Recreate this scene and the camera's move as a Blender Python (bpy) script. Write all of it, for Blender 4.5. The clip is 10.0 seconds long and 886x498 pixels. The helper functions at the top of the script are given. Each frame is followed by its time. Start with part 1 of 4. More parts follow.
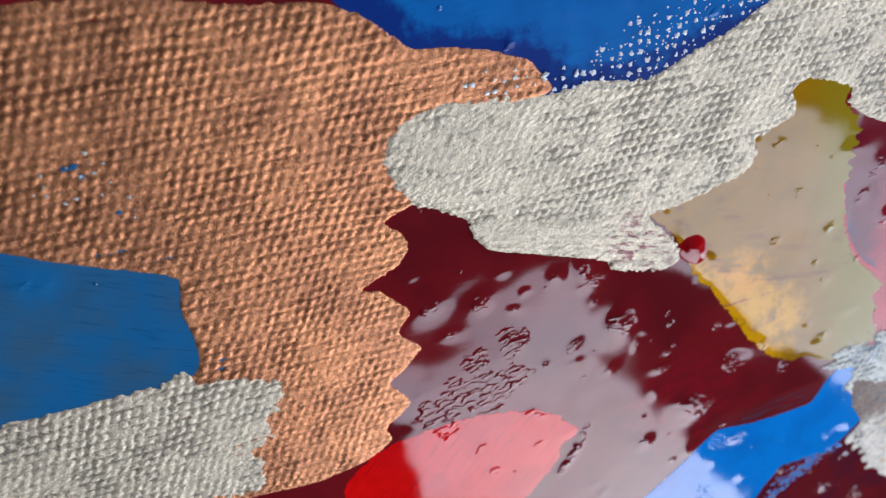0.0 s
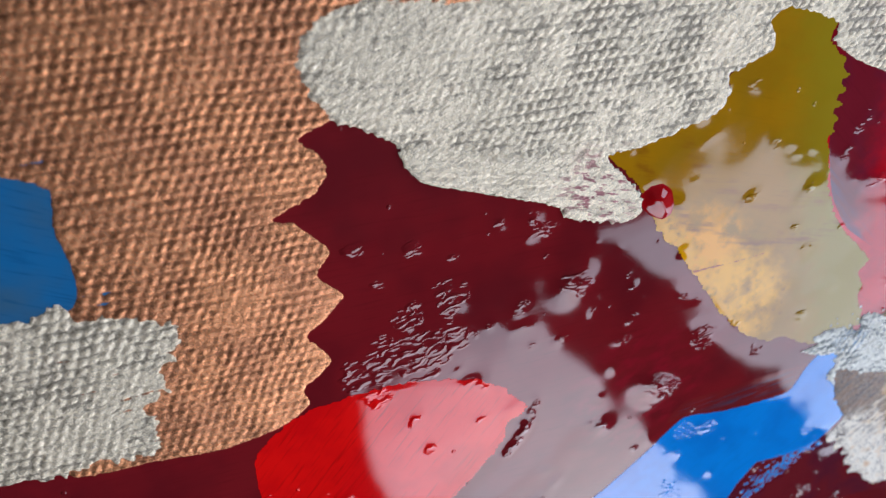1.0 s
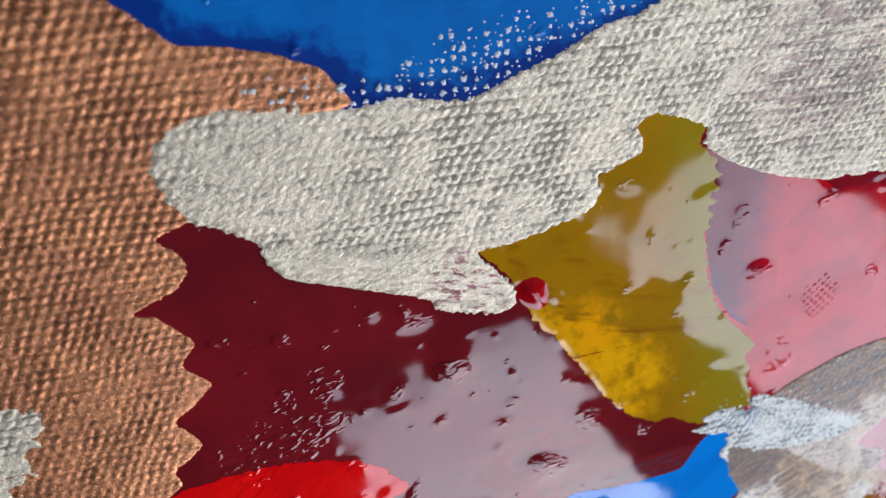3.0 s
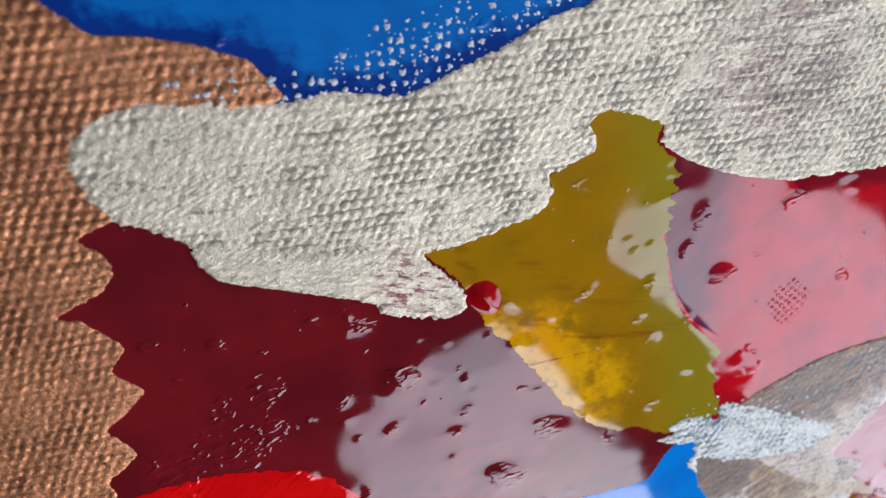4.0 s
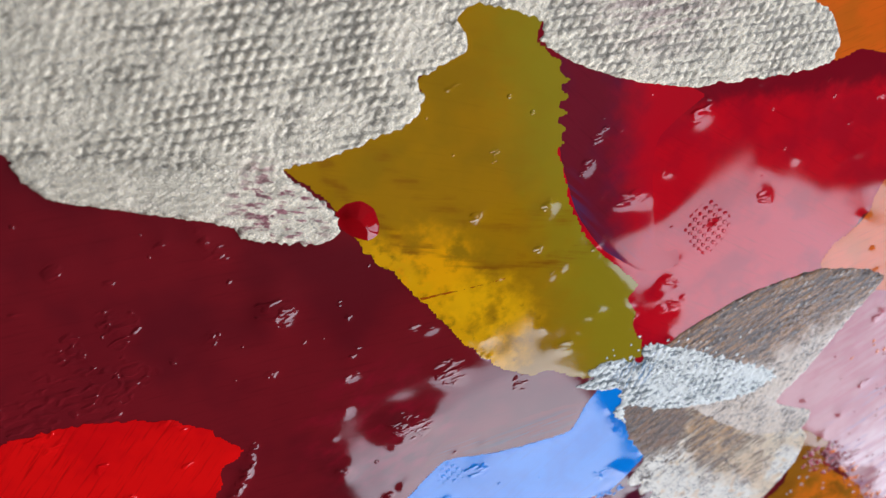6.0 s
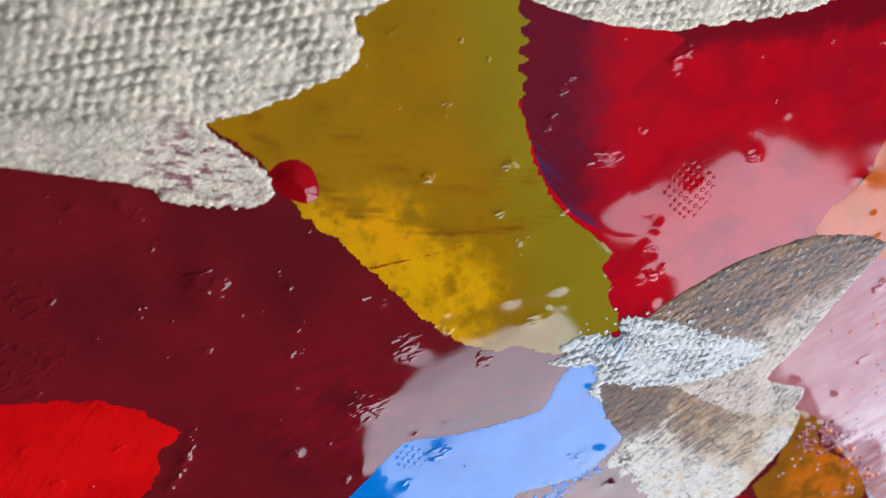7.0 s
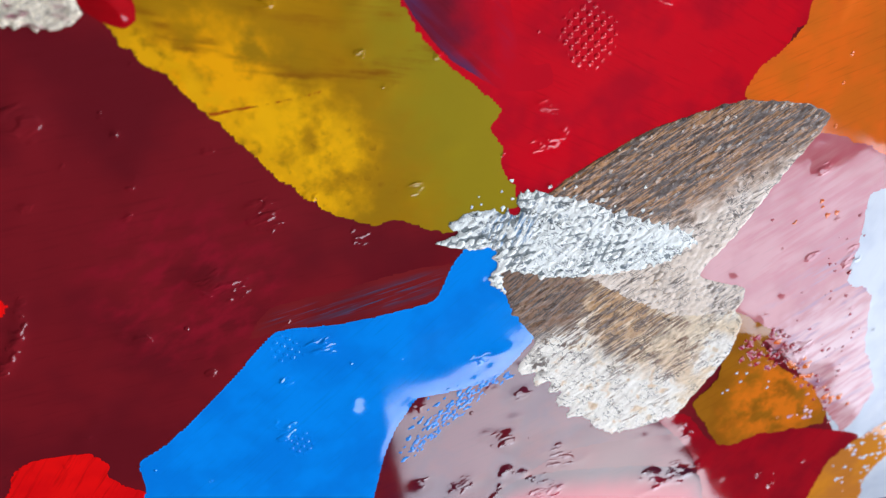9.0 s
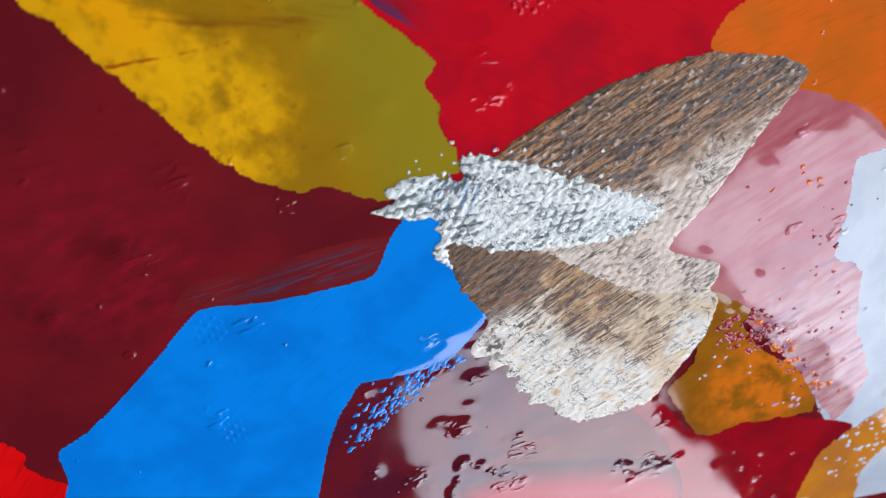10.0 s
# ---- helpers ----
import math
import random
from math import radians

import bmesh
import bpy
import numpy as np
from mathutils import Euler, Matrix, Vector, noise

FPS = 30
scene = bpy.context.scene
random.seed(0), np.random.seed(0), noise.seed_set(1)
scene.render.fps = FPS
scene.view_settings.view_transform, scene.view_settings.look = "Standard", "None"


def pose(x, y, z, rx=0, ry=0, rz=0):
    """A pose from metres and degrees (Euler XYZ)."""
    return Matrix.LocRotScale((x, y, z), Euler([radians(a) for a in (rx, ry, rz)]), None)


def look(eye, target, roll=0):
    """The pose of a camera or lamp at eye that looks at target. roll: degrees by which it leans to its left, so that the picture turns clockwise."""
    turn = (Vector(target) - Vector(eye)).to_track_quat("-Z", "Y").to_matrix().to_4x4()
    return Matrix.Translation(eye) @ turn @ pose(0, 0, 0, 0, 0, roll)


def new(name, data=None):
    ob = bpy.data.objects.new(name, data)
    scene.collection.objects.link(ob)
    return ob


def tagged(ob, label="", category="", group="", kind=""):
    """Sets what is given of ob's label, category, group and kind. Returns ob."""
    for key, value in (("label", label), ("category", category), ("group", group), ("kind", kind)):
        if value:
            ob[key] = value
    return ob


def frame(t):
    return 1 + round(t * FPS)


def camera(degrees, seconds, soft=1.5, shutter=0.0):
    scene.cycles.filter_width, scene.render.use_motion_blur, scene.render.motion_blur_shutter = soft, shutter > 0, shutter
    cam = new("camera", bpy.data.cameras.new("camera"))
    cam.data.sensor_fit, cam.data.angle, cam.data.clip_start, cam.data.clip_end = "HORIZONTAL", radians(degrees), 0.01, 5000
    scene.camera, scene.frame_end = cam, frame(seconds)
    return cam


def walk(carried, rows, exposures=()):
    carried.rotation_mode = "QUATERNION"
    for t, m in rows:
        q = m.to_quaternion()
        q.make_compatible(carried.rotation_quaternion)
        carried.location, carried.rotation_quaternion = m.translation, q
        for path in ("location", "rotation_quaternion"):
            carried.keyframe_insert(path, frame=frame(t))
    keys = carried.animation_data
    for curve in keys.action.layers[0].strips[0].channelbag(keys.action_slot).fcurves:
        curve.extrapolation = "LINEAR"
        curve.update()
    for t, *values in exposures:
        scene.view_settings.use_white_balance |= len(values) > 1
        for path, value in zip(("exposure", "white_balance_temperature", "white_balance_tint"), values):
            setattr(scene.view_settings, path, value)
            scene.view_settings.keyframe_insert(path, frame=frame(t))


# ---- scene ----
cam = camera(64.56, 10.0, soft=1.3)
# a small sensor close to its subject: the depth in focus is shallow
cam.data.dof.use_dof = True
cam.data.dof.focus_distance, cam.data.dof.aperture_fstop = 0.073, 27.0
# seconds, place in metres, Euler angles in degrees; the painted face lies at z = 0
ROWS = [
    (0.0, -0.00000, -0.00000, 0.06436, -27.501, -16.096, -0.006),
    (0.5, 0.00488, -0.00586, 0.06265, -26.678, -15.670, 1.109),
    (1.0, 0.00783, -0.01214, 0.06169, -26.246, -15.550, 2.222),
    (1.5, 0.00480, -0.01102, 0.06344, -26.063, -15.684, 3.317),
    (2.0, 0.00956, -0.00750, 0.06487, -25.972, -15.765, 4.093),
    (2.5, 0.01485, -0.00655, 0.06396, -25.980, -15.676, 3.916),
    (3.0, 0.02052, -0.00299, 0.06253, -26.045, -15.238, 3.815),
    (3.2, 0.02350, -0.00196, 0.06209, -25.490, -14.537, 3.347),
    (4.3, 0.02712, -0.00456, 0.06149, -25.821, -15.450, 4.157),
    (4.5, 0.02755, -0.00454, 0.06195, -25.343, -15.681, 4.062),
    (5.0, 0.02925, -0.00643, 0.06590, -25.090, -15.668, 3.625),
    (5.5, 0.03401, -0.00908, 0.06420, -24.926, -15.397, 3.023),
    (5.7, 0.03667, -0.01179, 0.06433, -23.793, -15.536, 2.352),
    (6.8, 0.04697, -0.01710, 0.05876, -25.656, -14.872, 1.683),
    (7.0, 0.04749, -0.01805, 0.05927, -25.925, -14.824, 1.436),
    (7.5, 0.04678, -0.02358, 0.06298, -25.977, -14.536, 0.900),
    (8.0, 0.04927, -0.02961, 0.06420, -25.548, -14.261, 0.575),
    (8.5, 0.05604, -0.03164, 0.06291, -25.866, -13.878, 0.595),
    (9.0, 0.06229, -0.03304, 0.06079, -26.027, -13.337, 0.491),
    (9.5, 0.06688, -0.03505, 0.05964, -26.175, -12.983, 0.155),
    (10.0, 0.07039, -0.03793, 0.05837, -25.955, -12.303, -0.503),
]
walk(cam, [(t, pose(x, y, z, rx, ry, rz)) for t, x, y, z, rx, ry, rz in ROWS],
     exposures=[(0.0, 0.66), (3.0, 0.72), (5.5, 0.75), (7.0, 0.80), (7.5, 0.90), (8.0, 1.06), (9.0, 1.08), (10.0, 0.94)])

# ---- light: overcast daylight through two window openings, plus an unseen added side fill ----
AZ = radians(-61)           # heading of the window wall seen from the painting
WALL_D, HEAD = 1.66, 2.22       # distance of the window wall, height of the added side opening's head
PANES = ((-0.60, 0.26, 2.22), (0.645, 1.45, 2.46))   # the two openings of the window wall, from side to side, and the height of their heads; a pier between them
SIDE_FILL = (-0.5, 1.3)           # the unseen opening in the side wall, added for fill light
SILL = 0.12
FLOOR = -0.0225
world = bpy.data.worlds.new("sky")
scene.world = world
world.use_nodes = True
wn = world.node_tree
sky = wn.nodes.new("ShaderNodeTexSky")
sky.sky_type = 'NISHITA'
sky.sun_disc = False
sky.sun_elevation, sky.sun_rotation = radians(38), radians(90) - AZ
wn.links.new(sky.outputs[0], wn.nodes["Background"].inputs[0])
wn.nodes["Background"].inputs[1].default_value = 0.10

MID = Vector((0.06, -0.045, 0.0))
DIR = Vector((math.cos(AZ), math.sin(AZ), 0))
SIDE = Vector((-math.sin(AZ), math.cos(AZ), 0))


def room_point(along, side, z):
    return MID + DIR * along + SIDE * side + Vector((0, 0, z))


def opening_lamp(centre, ahead, width, height, share=1.0):
    """An area lamp filling an opening: sky in the two windows, added fill at the side."""
    lamp = bpy.data.lights.new("window_daylight", 'AREA')
    lamp.shape = 'RECTANGLE'
    lamp.size, lamp.size_y = width, height
    lamp.energy = RADIANCE * share * math.pi * width * height
    lamp.color = (0.81, 0.885, 1.06)
    new("window_daylight", lamp).matrix_world = look(centre, centre + ahead)


RADIANCE = 3.4
DIM_BELOW = 1.58     # height below which the windows' lamps are set dimmer
for (a, b, head), share in zip(PANES, (1.0, 0.9)):
    for low, high, dim in ((SILL + 0.01, DIM_BELOW, 0.80), (DIM_BELOW, head - 0.01, 1.0)):
        opening_lamp(room_point(WALL_D + 0.03, (a + b) / 2, (low + high) / 2), -DIR, b - a - 0.02, high - low, share * dim)
# added fill light from the unseen side opening, outside every reflection
opening_lamp(room_point((SIDE_FILL[0] + SIDE_FILL[1]) / 2, 2.6 + 0.03, (HEAD + SILL) / 2), -SIDE, SIDE_FILL[1] - SIDE_FILL[0] - 0.02, HEAD - SILL - 0.02)


# ---- material helpers ----
class Nodes:
    def __init__(self, name):
        self.m = bpy.data.materials.new(name)
        self.m.use_nodes = True
        self.t = self.m.node_tree
        self.b = self.t.nodes["Principled BSDF"]
        self.co = self.node("ShaderNodeTexCoord").outputs["Object"]

    def node(self, kind, **values):
        n = self.t.nodes.new(kind)
        for k, v in values.items():
            n.inputs[k.replace("_", " ")].default_value = v
        return n

    def put(self, value, socket):
        if isinstance(value, bpy.types.NodeSocket):
            self.t.links.new(value, socket)
        else:
            socket.default_value = value

    def math(self, op, a, b=0.0, c=0.0):
        n = self.t.nodes.new("ShaderNodeMath")
        n.operation = op
        for s, v in zip(n.inputs, (a, b, c)):
            self.put(v, s)
        return n.outputs[0]

    def place(self, turn=0.0, scale=(1, 1, 1)):
        """The painting's coordinates, turned first and then stretched along the turned axes."""
        n = self.node("ShaderNodeMapping")
        n.inputs["Rotation"].default_value = (0, 0, radians(turn))
        self.t.links.new(self.co, n.inputs["Vector"])
        if scale == (1, 1, 1):
            return n.outputs[0]
        m = self.node("ShaderNodeMapping")
        m.inputs["Scale"].default_value = scale
        self.t.links.new(n.outputs[0], m.inputs["Vector"])
        return m.outputs[0]

    def noise(self, mm, detail=3.0, vec=None, rough=0.55, warp=0.0):
        """Noise whose blotches are about that many millimetres wide."""
        n = self.node("ShaderNodeTexNoise", Scale=1000.0 / mm, Detail=detail, Roughness=rough, Distortion=warp)
        self.t.links.new(vec or self.co, n.inputs["Vector"])
        return n.outputs["Fac"]

    def streaks(self, turn, mm=0.35, stretch=14.0, detail=3.0):
        v = self.place(-turn, (1.0 / stretch, 1, 1))
        return self.noise(mm, detail, v)

    def ramp(self, fac, lo, hi):
        n = self.t.nodes.new("ShaderNodeMapRange")
        n.interpolation_type = 'SMOOTHSTEP'
        self.put(fac, n.inputs["Value"])
        n.inputs["From Min"].default_value, n.inputs["From Max"].default_value = lo, hi
        return n.outputs["Result"]

    def mix(self, fac, a, b):
        n = self.t.nodes.new("ShaderNodeMix")
        n.data_type = 'RGBA'
        self.put(fac, n.inputs[0])
        for s, v in ((n.inputs[6], a), (n.inputs[7], b)):
            self.put((*v, 1) if isinstance(v, tuple) else v, s)
        return n.outputs[2]

    def weave(self, wobble=0.25, times=1.0):
        """Plain weave: staggered thread crowns, same threads as the canvas relief."""
        sep = self.node("ShaderNodeSeparateXYZ")
        self.t.links.new(self.place(WEAVE_TURN), sep.inputs[0])
        wob = self.math('MULTIPLY_ADD', self.noise(4.0, 1.0), 2 * wobble * 3.14159, 0.0)
        u = self.math('MULTIPLY_ADD', sep.outputs[0], times * 3141.59 / PITCH_X, wob)
        v = self.math('MULTIPLY_ADD', sep.outputs[1], times * 3141.59 / PITCH_Y, wob)
        return self.math('MULTIPLY_ADD', self.math('SINE', u), self.math('SINE', v), 0.0)

    def attr(self, name):
        n = self.t.nodes.new("ShaderNodeAttribute")
        n.attribute_name = name
        return n.outputs["Fac"]

    def spot(self, x, y, r0, r1, rough=0.0):
        """1 within r0 millimetres of a place of the painting, 0 past r1."""
        v = self.node("ShaderNodeVectorMath")
        v.operation = 'DISTANCE'
        self.t.links.new(self.co, v.inputs[0])
        v.inputs[1].default_value = (x / 1000, y / 1000, 0)
        d = self.math('MULTIPLY_ADD', self.math('SUBTRACT', self.noise(2.2, 4.0), 0.5), rough / 1000, v.outputs["Value"])
        return self.ramp(d, r1 / 1000, r0 / 1000)

    def ring(self, x, y, r, w):
        """1 on a circle's line of that width, in millimetres."""
        v = self.node("ShaderNodeVectorMath")
        v.operation = 'DISTANCE'
        self.t.links.new(self.co, v.inputs[0])
        v.inputs[1].default_value = (x / 1000, y / 1000, 0)
        d = self.math('MULTIPLY_ADD', self.math('SUBTRACT', self.noise(3.0, 4.0), 0.5), 0.004, v.outputs["Value"])
        return self.ramp(self.math('ABSOLUTE', self.math('SUBTRACT', d, r / 1000)), w / 1000, 0.0)

    def cracks(self, mm, wide=0.02):
        """Thin wandering lines."""
        f = self.noise(mm, 3.0, self.place(25, (0.6, 1, 1)), 0.6, 0.5)
        return self.ramp(self.math('ABSOLUTE', self.math('SUBTRACT', f, 0.5)), wide, wide * 0.25)

    def line(self, x0, y0, x1, y1, w, rough=0.0):
        """1 on the left of the way from one place to the other (millimetres), 0 on its right, blending over w."""
        far = math.hypot(x1 - x0, y1 - y0)
        nx, ny = -(y1 - y0) / far, (x1 - x0) / far
        v = self.node("ShaderNodeVectorMath")
        v.operation = 'DOT_PRODUCT'
        self.t.links.new(self.co, v.inputs[0])
        v.inputs[1].default_value = (nx, ny, 0)
        d = self.math('MULTIPLY_ADD', self.math('SUBTRACT', self.noise(2.0, 5.0), 0.5), rough / 1000, v.outputs["Value"])
        c = (nx * x0 + ny * y0) / 1000
        return self.ramp(d, c - w / 2000, c + w / 2000)

    def bump(self, height, mm, normal=None, strength=1.0):
        n = self.node("ShaderNodeBump", Strength=strength, Distance=mm / 1000)
        self.put(height, n.inputs["Height"])
        if normal:
            self.t.links.new(normal, n.inputs["Normal"])
        return n.outputs["Normal"]

    def finish(self, colour, rough, normal=None, metal=0.0, ior=1.5):
        self.put(colour, self.b.inputs["Base Color"])
        self.put(rough, self.b.inputs["Roughness"])
        self.put(metal, self.b.inputs["Metallic"])
        self.b.inputs["IOR"].default_value = ior
        if normal:
            self.t.links.new(normal, self.b.inputs["Normal"])
        return self.m


WEAVE_TURN, PITCH_X, PITCH_Y = -7.0, 1.05, 0.97     # degrees, millimetres between threads


def gloss_paint(name, base, other, turn, blend=(0.4, 0.65), streak=0.5, pokes=0.45, extra=(), rough=0.05, mm=7.0):
    """Poured or brushed glossy paint: smooth skin, brush streaks under it, thread crowns poking through in clusters."""
    n = Nodes(name)
    fac = n.ramp(n.noise(mm, 3.0), *blend)
    s = n.streaks(turn)
    c = n.mix(fac, base, other)
    dark = tuple(v * 0.62 for v in base)
    c = n.mix(n.math('MULTIPLY', n.ramp(s, 0.52, 0.78), streak), c, dark)
    for colour, mask in extra:
        c = n.mix(mask(n), c, colour)
    rough_top = n.math('MULTIPLY', n.ramp(n.math('MULTIPLY_ADD', n.attr("poke"), 0.16, n.noise(0.80, 1.0, n.place(-18, (0.5, 1, 1)), 0.4, 0.6)), 0.50, 0.92), n.ramp(n.attr("poke"), 0.08, 0.4))
    cells = n.node("ShaderNodeTexVoronoi", Scale=1000.0 / 2.6)
    n.t.links.new(n.co, cells.inputs["Vector"])
    sep = n.node("ShaderNodeSeparateColor")
    n.t.links.new(cells.outputs["Color"], sep.inputs[0])
    size = n.math('MULTIPLY', n.ramp(sep.outputs[0], pokes, 1.0), 0.11)
    pimple = n.ramp(n.math('SUBTRACT', size, cells.outputs["Distance"]), 0.0, 0.06)
    nor = n.bump(rough_top, 0.10)
    nor = n.bump(n.math('MULTIPLY', n.ramp(n.weave(0.5, 1.7), 0.1, 0.8), n.attr("knit")), 0.06, nor)
    nor = n.bump(pimple, 0.07, nor)
    nor = n.bump(s, 0.0012, nor)
    return n.finish(c, rough, nor, ior=1.43)


def metal_paint(name, base, other, turn, metal=0.8, rough=0.42, grain=0.05, extra=(), gap=None, gap_at=(-0.35, -0.95), gap_much=0.45, crack=0.0, ior=1.5, mottle=1.0):
    """Metallic acrylic brushed thinly over the weave."""
    n = Nodes(name)
    s = n.streaks(turn, 0.26, 9.0, 4.0)
    c = n.mix(n.ramp(n.noise(9.0, 4.0), 0.35, 0.68), base, other)
    c = n.mix(n.math('MULTIPLY', n.ramp(s, 0.53, 0.68), 0.6 * mottle), c, tuple(v * 0.45 for v in base))
    c = n.mix(n.math('MULTIPLY', n.ramp(n.noise(0.45, 4.0, None, 0.65), 0.52, 0.68), 0.45 * mottle), c, tuple(v * 0.5 for v in base))
    for colour, mask in extra:
        c = n.mix(mask(n), c, colour)
    if crack:
        c = n.mix(n.math('MULTIPLY', n.math('MULTIPLY', n.cracks(1.3), n.ramp(n.noise(3.0, 3.0), 0.38, 0.60)), crack), c, tuple(v * 0.25 for v in gap))
    # darkens the weave's valleys: painted shade in copper and silver, thin paint elsewhere
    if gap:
        level = n.math('MULTIPLY_ADD', n.noise(1.0, 4.0, None, 0.65), 1.6, n.math('SUBTRACT', n.attr("crown"), 0.8))
        c = n.mix(n.math('MULTIPLY', n.ramp(level, *gap_at), gap_much), c, gap)
    r = n.math('MULTIPLY_ADD', n.noise(0.5, 3.0), 0.30, rough - 0.15)
    nor = n.bump(n.noise(0.22, 4.0, None, 0.7), grain)
    nor = n.bump(s, grain * 0.9, nor)
    return n.finish(c, r, nor, metal, ior)


def plain(name, colour, rough=0.7, mm=400.0):
    n = Nodes(name)
    c = n.mix(n.ramp(n.noise(mm, 5.0), 0.3, 0.7), colour, tuple(v * 0.8 for v in colour))
    return n.finish(c, rough, n.bump(n.noise(mm / 40, 4.0), mm / 800))


MAROON = gloss_paint("maroon_paint", (0.21, 0.010, 0.015), (0.145, 0.008, 0.013), 8, mm=13.0, pokes=0.45,
                     extra=[((0.27, 0.009, 0.02), lambda n: n.math('MULTIPLY', n.ramp(n.noise(1.6, 5.0, n.place(-30, (0.5, 1, 1))), 0.40, 0.66), n.spot(53, -64.5, 4, 12, 8)))])
SKYBLUE = gloss_paint("blue_paint", (0.004, 0.17, 0.55), (0.003, 0.14, 0.48), 15, streak=0.4, rough=0.25, pokes=0.45,
                      extra=[((0.003, 0.035, 0.24), lambda n: n.ramp(n.math('MULTIPLY_ADD', n.noise(1.6, 4.0), -5.0, n.math('ADD', n.attr("edge"), n.streaks(15, 0.6, 10))), 3.0, 0.6))])
LEFTBLUE = gloss_paint("dusky_blue_paint", (0.010, 0.15, 0.38), (0.04, 0.13, 0.24), -20, blend=(0.3, 0.75), streak=0.9, rough=0.22, pokes=0.45)
# gap: shade between the thread crowns, put into the copper and silver colour
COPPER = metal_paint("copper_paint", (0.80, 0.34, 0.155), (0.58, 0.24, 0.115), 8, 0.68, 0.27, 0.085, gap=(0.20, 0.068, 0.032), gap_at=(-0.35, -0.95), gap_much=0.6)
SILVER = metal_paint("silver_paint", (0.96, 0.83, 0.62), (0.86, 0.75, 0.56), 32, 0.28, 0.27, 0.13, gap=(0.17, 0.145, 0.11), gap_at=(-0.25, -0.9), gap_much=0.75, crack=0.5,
                     extra=[((0.34, 0.12, 0.13), lambda n: n.math('MULTIPLY', n.ramp(n.noise(0.5, 4, n.place(10, (0.35, 1, 1))), 0.50, 0.60), n.spot(43, -37.8, 2.5, 6.5, 4))),
                            ((0.46, 0.32, 0.27), lambda n: n.math('MULTIPLY', n.ramp(n.streaks(10, 0.4, 8), 0.40, 0.60), n.spot(80, -14, 4, 13, 5)))])
OCHRE = gloss_paint("ochre_paint", (0.44, 0.205, 0.004), (0.37, 0.185, 0.005), -12, streak=0.2, pokes=0.45,
                    extra=[((0.35, 0.25, 0.011), lambda n: n.line(75.7, -58.2, 70.3, -41.9, -9.0, 6.0)),
                           ((0.95, 0.40, 0.003), lambda n: n.math('MULTIPLY', n.ramp(n.noise(3.0, 5.0), 0.34, 0.56), n.spot(57, -47, 3, 8, 6))),
                           ((0.95, 0.46, 0.004), lambda n: n.math('MULTIPLY', n.ramp(n.noise(3.0, 5.0), 0.32, 0.58), n.spot(63, -53.5, 4, 9, 6))),
                           ((0.85, 0.40, 0.004), lambda n: n.math('MULTIPLY', n.ramp(n.noise(1.2, 4.0), 0.36, 0.55), n.math('MULTIPLY', n.ramp(n.attr("edge"), 3.0, 0.8), n.spot(57, -50, 8, 14, 3)))),
                           ((0.26, 0.085, 0.004), lambda n: n.math('MULTIPLY', n.ramp(n.streaks(-8, 0.7, 8), 0.35, 0.75), n.ring(67.7, -22.3, 23.7, 1.3))),
                           ((0.30, 0.11, 0.004), lambda n: n.math('MULTIPLY', n.ramp(n.streaks(-4, 0.9, 8), 0.38, 0.80), n.ring(67.7, -22.3, 18.7, 1.6))),
                           ((0.25, 0.10, 0.004), lambda n: n.math('MULTIPLY', n.math('MULTIPLY', n.ramp(n.weave(0.9), -0.3, -0.7), n.ramp(n.noise(0.9, 4.0), 0.47, 0.85)), n.spot(67, -55, 3, 8, 5)))])
PLUM = gloss_paint("plum_paint", (0.20, 0.010, 0.022), (0.14, 0.012, 0.035), -40, pokes=0.45,
                   extra=[((0.60, 0.004, 0.015), lambda n: n.line(78.0, -25, 79.6, -46.9, 6.5, 5.0)),
                          ((0.09, 0.035, 0.11), lambda n: n.math('MULTIPLY', n.ramp(n.streaks(-42, 0.8, 12), 0.40, 0.62), n.math('MULTIPLY', n.ramp(n.attr("edge"), 3.2, 0.6), n.spot(75, -43, 5, 9, 2))))])
CRIMSON = gloss_paint("crimson_paint", (0.68, 0.004, 0.014), (0.50, 0.004, 0.016), -25, streak=0.4, pokes=0.45,
                      extra=[((0.25, 0.005, 0.014), lambda n: n.line(72.2, -30.5, 104.2, -27.5, 2.5, 4.0))])
SCARLET = gloss_paint("scarlet_paint", (0.92, 0.006, 0.006), (0.78, 0.004, 0.006), 55, streak=0.9, pokes=0.45)
ORANGE = gloss_paint("orange_paint", (0.88, 0.15, 0.012), (0.72, 0.15, 0.012), 20, streak=0.5, pokes=0.45)
SALMON = gloss_paint("salmon_paint", (0.64, 0.235, 0.235), (0.54, 0.14, 0.16), 30, streak=0.3, pokes=0.45,
                     # paler lower right: the window's reflection, put into the salmon colour
                     extra=[((0.80, 0.50, 0.50), lambda n: n.math('MULTIPLY', n.ramp(n.streaks(35, 1.2, 5), 0.30, 0.60), n.spot(129, -87, 7, 16, 8))),
                            ((0.55, 0.11, 0.13), lambda n: n.math('MULTIPLY', n.ramp(n.streaks(30, 1.4, 6), 0.36, 0.66), n.spot(120, -64, 6, 13, 6))),
                            ((0.42, 0.20, 0.28), lambda n: n.math('MULTIPLY', n.ramp(n.streaks(28, 1.2, 5), 0.50, 0.68), n.spot(129, -80, 8, 16, 6)))])
GROUND = gloss_paint("white_ground_paint", (0.62, 0.65, 0.68), (0.52, 0.56, 0.62), 70, streak=0.15, rough=0.2, pokes=0.45)
BLUE = gloss_paint("azure_paint", (0.002, 0.27, 0.86), (0.002, 0.22, 0.75), 40, streak=0.3, pokes=0.45)
